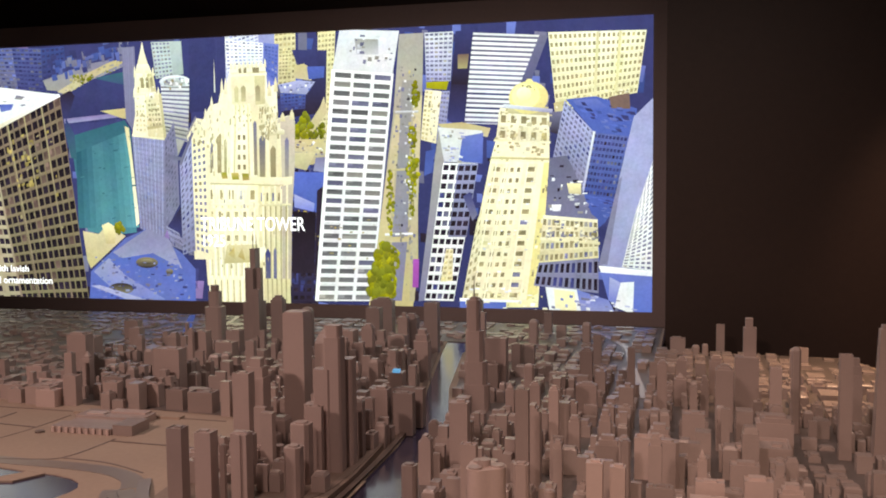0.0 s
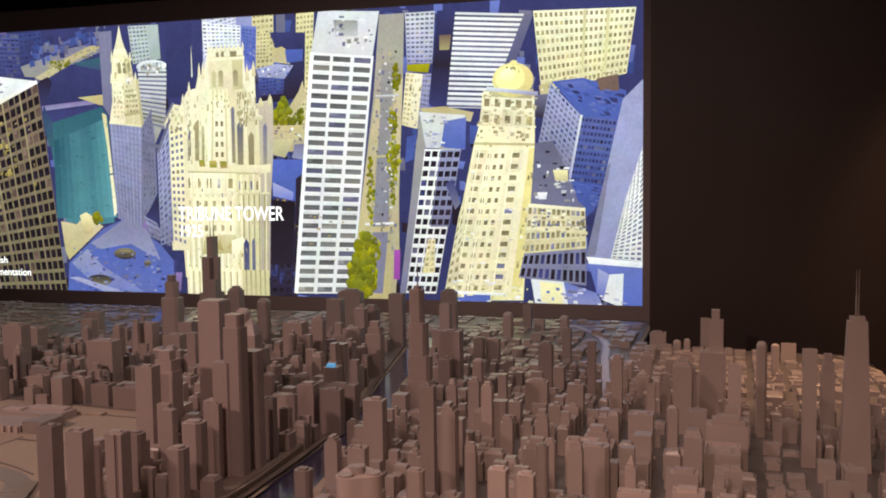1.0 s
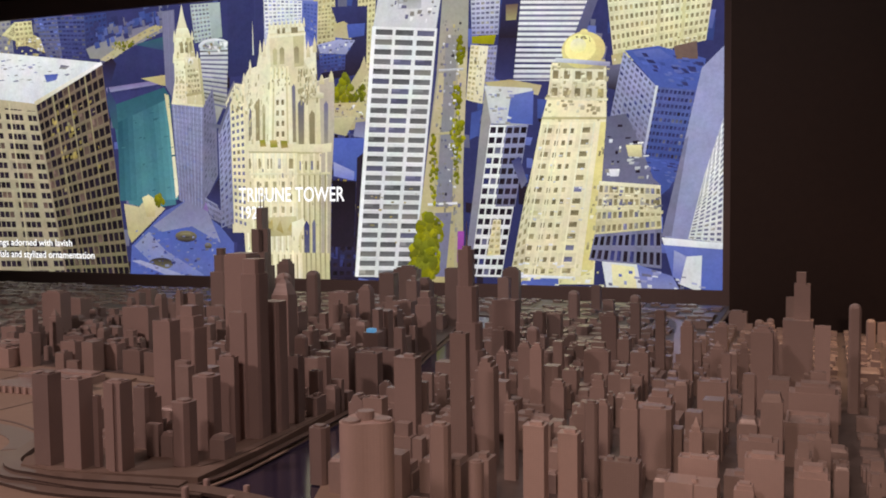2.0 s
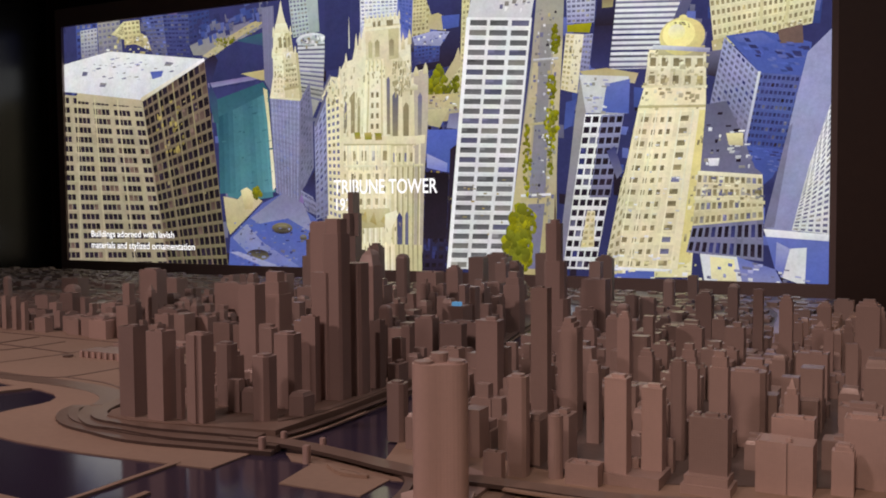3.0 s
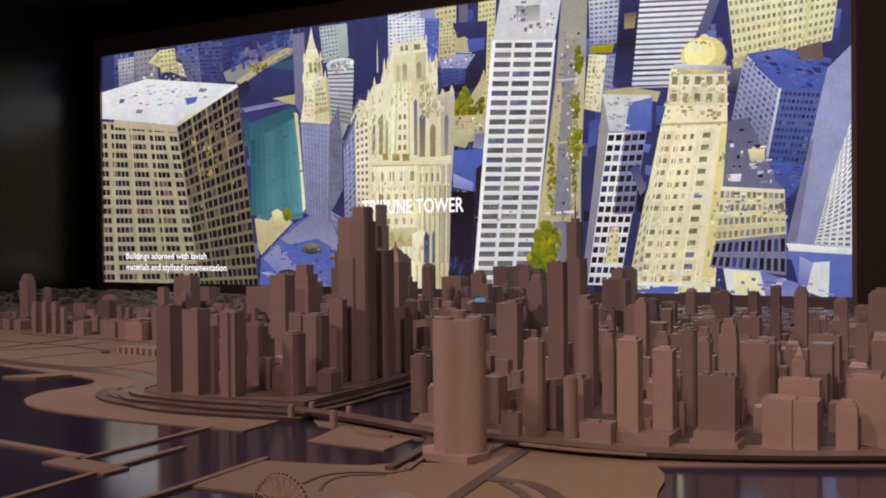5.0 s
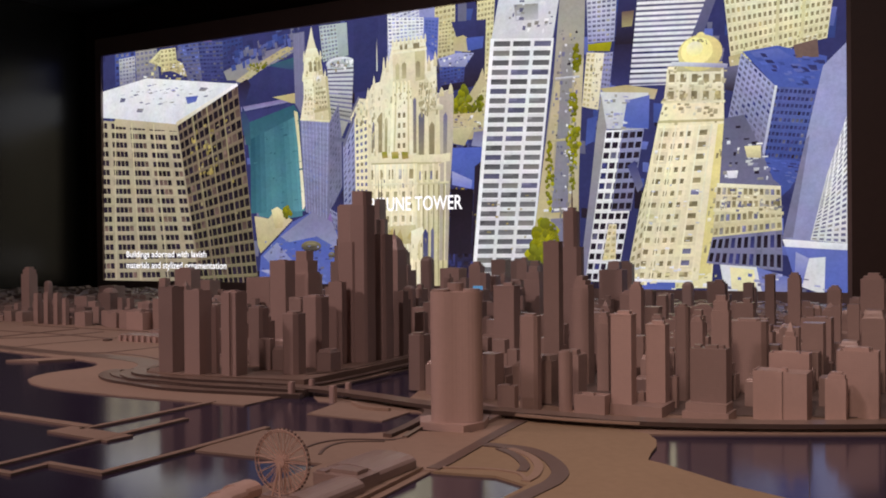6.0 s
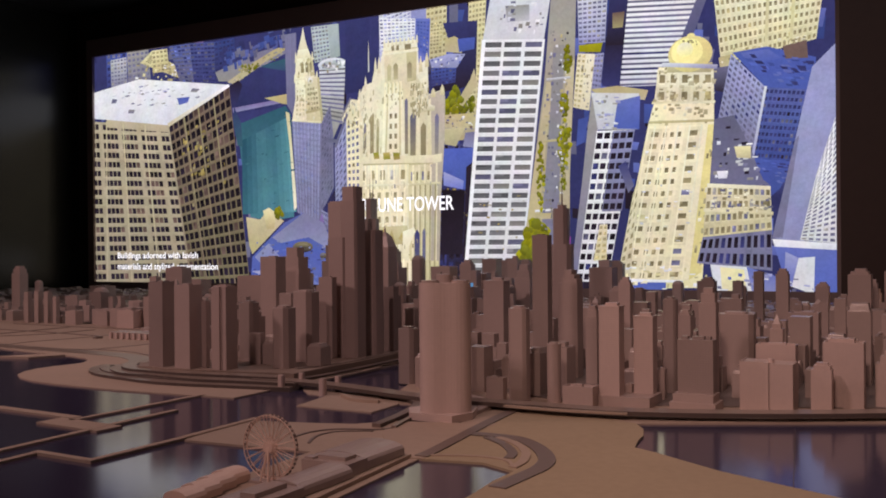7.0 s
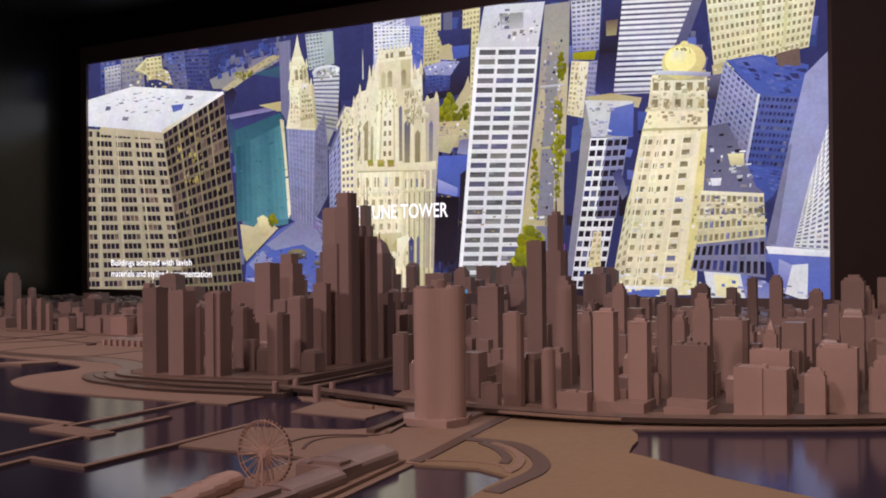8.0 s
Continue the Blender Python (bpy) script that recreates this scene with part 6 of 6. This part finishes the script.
# tall square tower with fine grooves
t = landmark(-1.165, 1.284, 0.08, "very tall plain square brown tower with fine vertical grooves", 0.02)
part("shaft", block(rect(0.102, 0.098), 0.0, 0.578), RESIN, t)
part("roof", block(rect(0.092, 0.088), 0.578, 0.585), RESIN, t)

# stems of rising height, joined side by side
t = landmark(-0.79, 0.775, 0.10, "tallest brown tower of joined stems rising in steps", 0.03)
part("stem", block(chamfered(0.095, 0.070, 0.008, -0.078, 0.012), 0.0, 0.272), RESIN, t)
part("stem", block(chamfered(0.072, 0.054, 0.008, -0.044, -0.002), 0.0, 0.420), RESIN, t)
part("stem", block(chamfered(0.072, 0.066, 0.008, 0.014, 0.106), 0.0, 0.446), RESIN, t)
part("stem", block(chamfered(0.072, 0.066, 0.008, 0.001, 0.010), 0.0, 0.548), RESIN, t)
part("crown", block(chamfered(0.060, 0.054, 0.008, 0.001, 0.010), 0.548, 0.597), RESIN, t, "set-back crown")

# pointed tower with chevron shoulders
t = landmark(-1.135, 1.545, 0.07, "tall brown tower with chevron shoulders and a needle spire", 0.02)
part("shaft", block(rect(0.078, 0.075), 0.0, 0.395), RESIN, t)
part("shoulder", block(rect(0.074, 0.071), 0.395, 0.440, scale=0.62), RESIN, t)
part("shoulder", block(rect(0.044, 0.042), 0.440, 0.458, scale=0.35), RESIN, t)
part("spire", block(rect(0.008, 0.008), 0.458, 0.488, scale=0.2, bevel=0), RESIN, t)
tower(-1.27, 1.62, 0.13, 0.06, 0.32, "penthouse", 0.02)

# bundled-tube tower with two antennas
t = landmark(-2.362, 3.304, 0.10, "tallest dark brown tower of bundled square tubes with two antennas")
a = 0.040
for i in range(3):
    for j in range(3):
        z = 0.735 if (i == 1 and j in (1, 2)) else 0.60 if (i == 1 or j == 1) else (0.365 if (i, j) in ((0, 0), (2, 2)) else 0.455)
        part("tube", block(rect(a - 0.001, a - 0.001, (i - 1) * a, (j - 1) * a), 0.0, z, bevel=0.0008), RESIN_DARK, t)
masts(t, ((-0.012, 0.02), (0.012, 0.02)), 0.735, 0.865, 0.0038)

# riverside tower with setbacks and one spire
t = landmark(-0.477, 2.009, 0.11, "very tall brown riverside tower with rounded setbacks and a spire")
part("shaft", block(chamfered(0.13, 0.080, 0.018), 0.0, 0.14), RESIN, t)
part("shaft", block(chamfered(0.112, 0.072, 0.016, -0.004, 0), 0.14, 0.26), RESIN, t)
part("shaft", block(chamfered(0.092, 0.066, 0.016, -0.010, 0), 0.26, 0.42), RESIN, t)
part("shaft", block(chamfered(0.068, 0.058, 0.014, -0.016, 0), 0.42, 0.580), RESIN, t)
part("plant_room", block(chamfered(0.036, 0.036, 0.008, -0.012, 0), 0.580, 0.596), RESIN, t)
masts(t, ((-0.012, 0.0),), 0.596, 0.705, 0.0042)

# tapering tower with two antennas
t = landmark(1.398, 1.497, 0.09, "tall pale brown tapering tower with two thin antennas")
bm = bmesh.new()
prism(bm, rect(0.110, 0.082), 0.0, 0.565, scale=0.62)
part("shaft", soften(bm), RESIN, t, "shaft tapering towards its roof")
part("roof", block(rect(0.052, 0.040), 0.565, 0.582), RESIN, t)
masts(t, ((-0.006, -0.012), (0.006, 0.014)), 0.582, 0.755, 0.0036)


# two slender slabs on one podium
t = landmark(0.335, 0.405, 0.08, "two slender pale brown slab towers on one low podium")
part("podium", block(rect(0.135, 0.115), 0.0, 0.028), RESIN, t, "low podium")
for x, y, w, d, z in ((-0.040, -0.028, 0.054, 0.043, 0.254), (0.032, 0.030, 0.051, 0.041, 0.226)):
    shaft = part("shaft", block(rect(w, d, x, y), 0.028, z), RESIN_PALE, t)
    part("roof_plate", block(rect(w * 1.04, d * 1.04, x, y), z, z + 0.004), RESIN_PALE, shaft, "thin pale roof plate")
    part("plant_room", block(rect(w * 0.6, d * 0.5, x + 0.003, y), z + 0.004, z + 0.012), RESIN_PALE, shaft)

# broad dark slab on stepped podium
t = landmark(0.507, 0.402, 0.07, "broad dark brown slab on a stepped podium with roof huts")
part("podium", block(rect(0.114, 0.086), 0.0, 0.022), RESIN, t, "wide podium")
part("podium", block(rect(0.100, 0.074), 0.022, 0.042), RESIN, t, "set-back podium")
part("shaft", block(rect(0.089, 0.046, 0.0, 0.012), 0.042, 0.176), RESIN_DARK, t)
for x, w in ((-0.030, 0.016), (0.004, 0.030), (0.030, 0.010)):
    part("roof_hut", block(rect(w, 0.020, x, 0.014), 0.176, 0.183), RESIN_DARK, t)

# office tower with a round crown
t = landmark(-2.664, 3.30, 0.08, "tall dark brown tower with a round crown and shoulders")
part("shaft", block(chamfered(0.124, 0.110, 0.016), 0.0, 0.322), RESIN, t)
part("upper_shaft", block(chamfered(0.080, 0.076, 0.014), 0.322, 0.430), RESIN, t)
part("crown", block(ring(0.030, 20), 0.430, 0.474, bevel=0.002), RESIN_DARK, t, "round crown")

# tall tower rising from one side of a stepped block
t = landmark(0.880, 2.205, 0.07, "very tall slim tower rising from a stepped brown block")
part("podium", block(rect(0.116, 0.085, -0.008, -0.004), 0.0, 0.300), RESIN, t)
part("shaft", block(rect(0.062, 0.050, 0.006, 0.012), 0.300, 0.445), RESIN, t)
part("crown", block(rect(0.036, 0.044, 0.002, 0.012), 0.445, 0.492), RESIN, t, "narrow top")

# a small blue-lit glass roof among the downtown towers
BLUE_GLASS = bpy.data.materials.new("lit_blue_glass")
BLUE_GLASS.use_nodes = True
BLUE_GLASS.node_tree.nodes["Principled BSDF"].inputs["Base Color"].default_value = (0.1, 0.35, 0.6, 1)
BLUE_GLASS.node_tree.nodes["Principled BSDF"].inputs["Emission Color"].default_value = (0.15, 0.42, 0.75, 1)
BLUE_GLASS.node_tree.nodes["Principled BSDF"].inputs["Emission Strength"].default_value = 0.55
t = landmark(-0.836, 1.776, 0.05, "brown tower with a small glowing blue glass roof light")
part("shaft", block(rect(0.07, 0.07), 0.0, 0.236), RESIN, t)
part("roof_light", block(rect(0.034, 0.030, 0.0, -0.018), 0.236, 0.252), BLUE_GLASS, t, "glowing blue glass roof light")


# ---- park buildings and street blocks ----
def museum_hall():
    """A wide low museum: fluted front wing, taller side pavilion, rear wing with roof slabs."""
    t = thing("model_hall", (-2.20, 1.30, 0.0), "wide low pinkish museum with a fluted front wing in the park", "model hall")
    TAKEN.append((-2.20, 1.32, 0.33, 0.24))
    front = part("front_wing", block(rect(0.33, 0.10, -0.045, -0.10), 0.0, 0.030), RESIN_SMALL, t)
    for k in range(9):
        part("pilaster", block(rect(0.014, 0.010, -0.195 + 0.0375 * k, -0.154), 0.0, 0.028, bevel=0.001), RESIN_PALE, front)
    part("side_pavilion", block(rect(0.105, 0.150, 0.180, -0.070), 0.0, 0.050), RESIN_DARK, t, "taller pavilion")
    part("link", block(rect(0.40, 0.10, 0.0, 0.0), 0.0, 0.022), RESIN_SMALL, t)
    rear = part("rear_wing", block(rect(0.38, 0.13, -0.025, 0.115), 0.0, 0.034), RESIN_SMALL, t)
    part("roof_slab", block(rect(0.20, 0.06, 0.04, 0.15), 0.034, 0.044), RESIN_PALE, rear)
    part("roof_slab", block(rect(0.10, 0.05, -0.12, 0.10), 0.034, 0.040), RESIN_PALE, rear)
    part("terrace", block(rect(0.62, 0.05, -0.02, 0.215), 0.0, 0.012), LAND, t)


museum_hall()
for k, pts in enumerate(([(-2.59, 0.70), (-2.61, 0.871), (-2.572, 1.013), (-2.539, 1.177), (-2.52, 1.45)], [(-2.603, 0.69), (-2.393, 0.697), (-2.163, 0.734), (-2.076, 0.774), (-2.040, 0.90), (-2.021, 1.10)],
            [(-2.076, 0.774), (-1.887, 0.763), (-1.758, 0.729), (-1.60, 0.66)], [(-3.30, 0.80), (-3.014, 0.987), (-2.868, 1.189), (-2.845, 1.444)],
            [(-3.6, 1.54), (-2.6, 1.53), (-1.66, 1.51)], [(-3.9, 1.24), (-3.1, 1.25), (-2.54, 1.20)], [(-3.1, 0.86), (-3.1, 1.2), (-3.1, 1.5)], [(-2.02, 1.06), (-1.75, 1.05), (-1.50, 1.04)])):
    bm = bmesh.new()
    ribbon(bm, pts, 0.009, 0.0014 + 0.0003 * k, 0.003)
    tagged(mesh("park_path", bm, ROAD), "thin dark path across the flat park", "path", "park paths", "structure")
tagged(mesh("park_fountain", block(ring(0.022, 20, -2.456, 1.125), 0.0, 0.009, bevel=0.001), ROAD), "tiny dark round fountain basin in the park", "fountain")


def inside(x, y, poly):
    hit = False
    for i in range(len(poly)):
        (xa, ya), (xb, yb) = poly[i - 1], poly[i]
        if (ya > y) != (yb > y) and x < (xb - xa) * (y - ya) / (yb - ya) + xa:
            hit = not hit
    return hit


def clear(x, y, r):
    """Whether a spot keeps off the far water and roads."""
    p = Vector((x, y))
    for pts, half in LINES:
        for a, b in zip(pts, pts[1:]):
            a, b = Vector(a), Vector(b)
            f = max(0.0, min(1.0, (p - a).dot(b - a) / (b - a).length_squared))
            if (p - a.lerp(b, f)).length < half + r:
                return False
    return True


def free(x, y, a, b):
    return clear(x, y, min(a, b)) and all(abs(x - p) > a + r or abs(y - q) > b + s for p, q, r, s in TAKEN)


def storeys(x, y):
    """Typical height of the lesser buildings by district."""
    if y > 3.75:
        return 0.034 if x > -2.6 and y < 4.4 else 0.018
    if x < -1.42 and x > -3.2:
        return 0.15 if y < 3.3 else 0.06
    if x <= -3.2:
        return 0.07 if y < 2.2 else 0.025
    if x < -0.75:
        return 0.14 if y < 1.4 else 0.20 if y < 3.2 else 0.10
    if x < 0.9:
        return 0.13 if y < 1.9 else 0.10 if y < 2.9 else 0.05
    return 0.11 if y < 2.2 else 0.06 if y < 2.9 else 0.03


PLAZA = [(0.99, 1.56), (1.19, 1.66), (1.22, 0.99), (1.04, 0.94)]
rnd = random.Random(11)
lots, far = [], []
PX, PY = 0.176, 0.196
for i in range(-47, 11):
    for j in range(0, 25):
        bx, by = i * PX, 0.20 + j * PY
        n = rnd.choice((1, 2, 2, 2, 3, 2, 3, 2)) if by < 3.3 and -3.3 < bx else 2
        for a in range(n):
            for b in range(n):
                if rnd.random() < (0.10 if n == 3 else 0.25):
                    continue
                w, d = (PX - 0.030) / n, (PY - 0.034) / n
                x, y = bx + 0.015 + (a + 0.5) * w, by + 0.017 + (b + 0.5) * d
                bank = north_bank if inside(x, y, north_bank) else south_bank if inside(x, y, south_bank) else west_bank if inside(x, y, west_bank) else None
                if bank is None or not all(inside(x + p, y + q, bank) for p in (-0.04, 0.04) for q in (-0.05, 0.05)):
                    continue
                if -1.42 < x < -0.7 and y < (0.46 if x > -1.30 else 0.62) or x < -1.4 and y < 1.60 + 0.05 * max(0.0, -2.2 - x) or x > -0.7 and y < 0.36 + 0.42 * max(0.0, x - 0.2) or y > 4.90 or x < -7.6:
                    continue
                base = storeys(x, y) * (0.6 if n == 1 else 1.0)
                if inside(x, y, PLAZA):
                    base = 0.022
                h = base * (0.35 + 0.75 * rnd.random() + (0.9 * rnd.random() if rnd.random() < 0.16 else 0))
                least = 0.62 if by < 3.2 and bx > -3.2 else 0.84
                w2, d2 = w * rnd.uniform(least, 0.96), d * rnd.uniform(least, 0.96)
                if not free(x, y, w2 / 2, d2 / 2):
                    continue
                (lots if y < 1.9 + 0.25 * (x > 0) and x > -1.9 else far).append((x, y, w2, d2, h, rnd.randrange(5), rnd.random()))
lots.sort(key=lambda q: q[1])
far += lots[300:]
lots = lots[:300]


def lesser(bm, w, d, h, kind, x=0.0, y=0.0):
    """A lesser building: block, stepped block, L-plan, roof hut or gabled top."""
    if kind == 0:
        prism(bm, rect(w, d, x, y), 0.0, h)
    elif kind == 1:
        prism(bm, rect(w, d, x, y), 0.0, h * 0.7), prism(bm, rect(w * 0.65, d * 0.7, x, y), h * 0.7, h)
    elif kind == 2:
        prism(bm, rect(w, d * 0.5, x, y - d * 0.25), 0.0, h), prism(bm, rect(w * 0.5, d * 0.5, x - w * 0.25, y + d * 0.25), 0.0, h * 0.8)
    elif kind == 3:
        prism(bm, rect(w, d, x, y), 0.0, h * 0.94), prism(bm, rect(w * 0.4, d * 0.45, x + w * 0.1, y), h * 0.94, h + 0.004)
    else:
        prism(bm, rect(w, d, x, y), 0.0, h * 0.9), prism(bm, rect(w * 0.9, d * 0.9, x, y), h * 0.9, h, 0.8)


SMALL_LOOKS = ("plain small brown block on a city street", "small brown building with a set-back upper part", "small brown corner building of two wings", "small brown block with a roof hut", "small brown block with a sloping roof edge")
for x, y, w, d, h, kind, r in lots:
    bm = bmesh.new()
    lesser(bm, w, d, h, kind)
    tagged(mesh("model_building", bm, RESIN_SMALL, None, (x, y, 0.0)), SMALL_LOOKS[kind], "model building", "small buildings of the city model")
bm = bmesh.new()
for x, y, w, d, h, kind, r in far:
    lesser(bm, w, d, h, kind, x, y)
data = bpy.data.meshes.new("far_city_blocks")
bm.to_mesh(data)
bm.free()
data.materials.append(RESIN_SMALL)
tagged(new("far_city_blocks", data), "countless low brown cast buildings of the outer districts", "model buildings", kind="stuff")
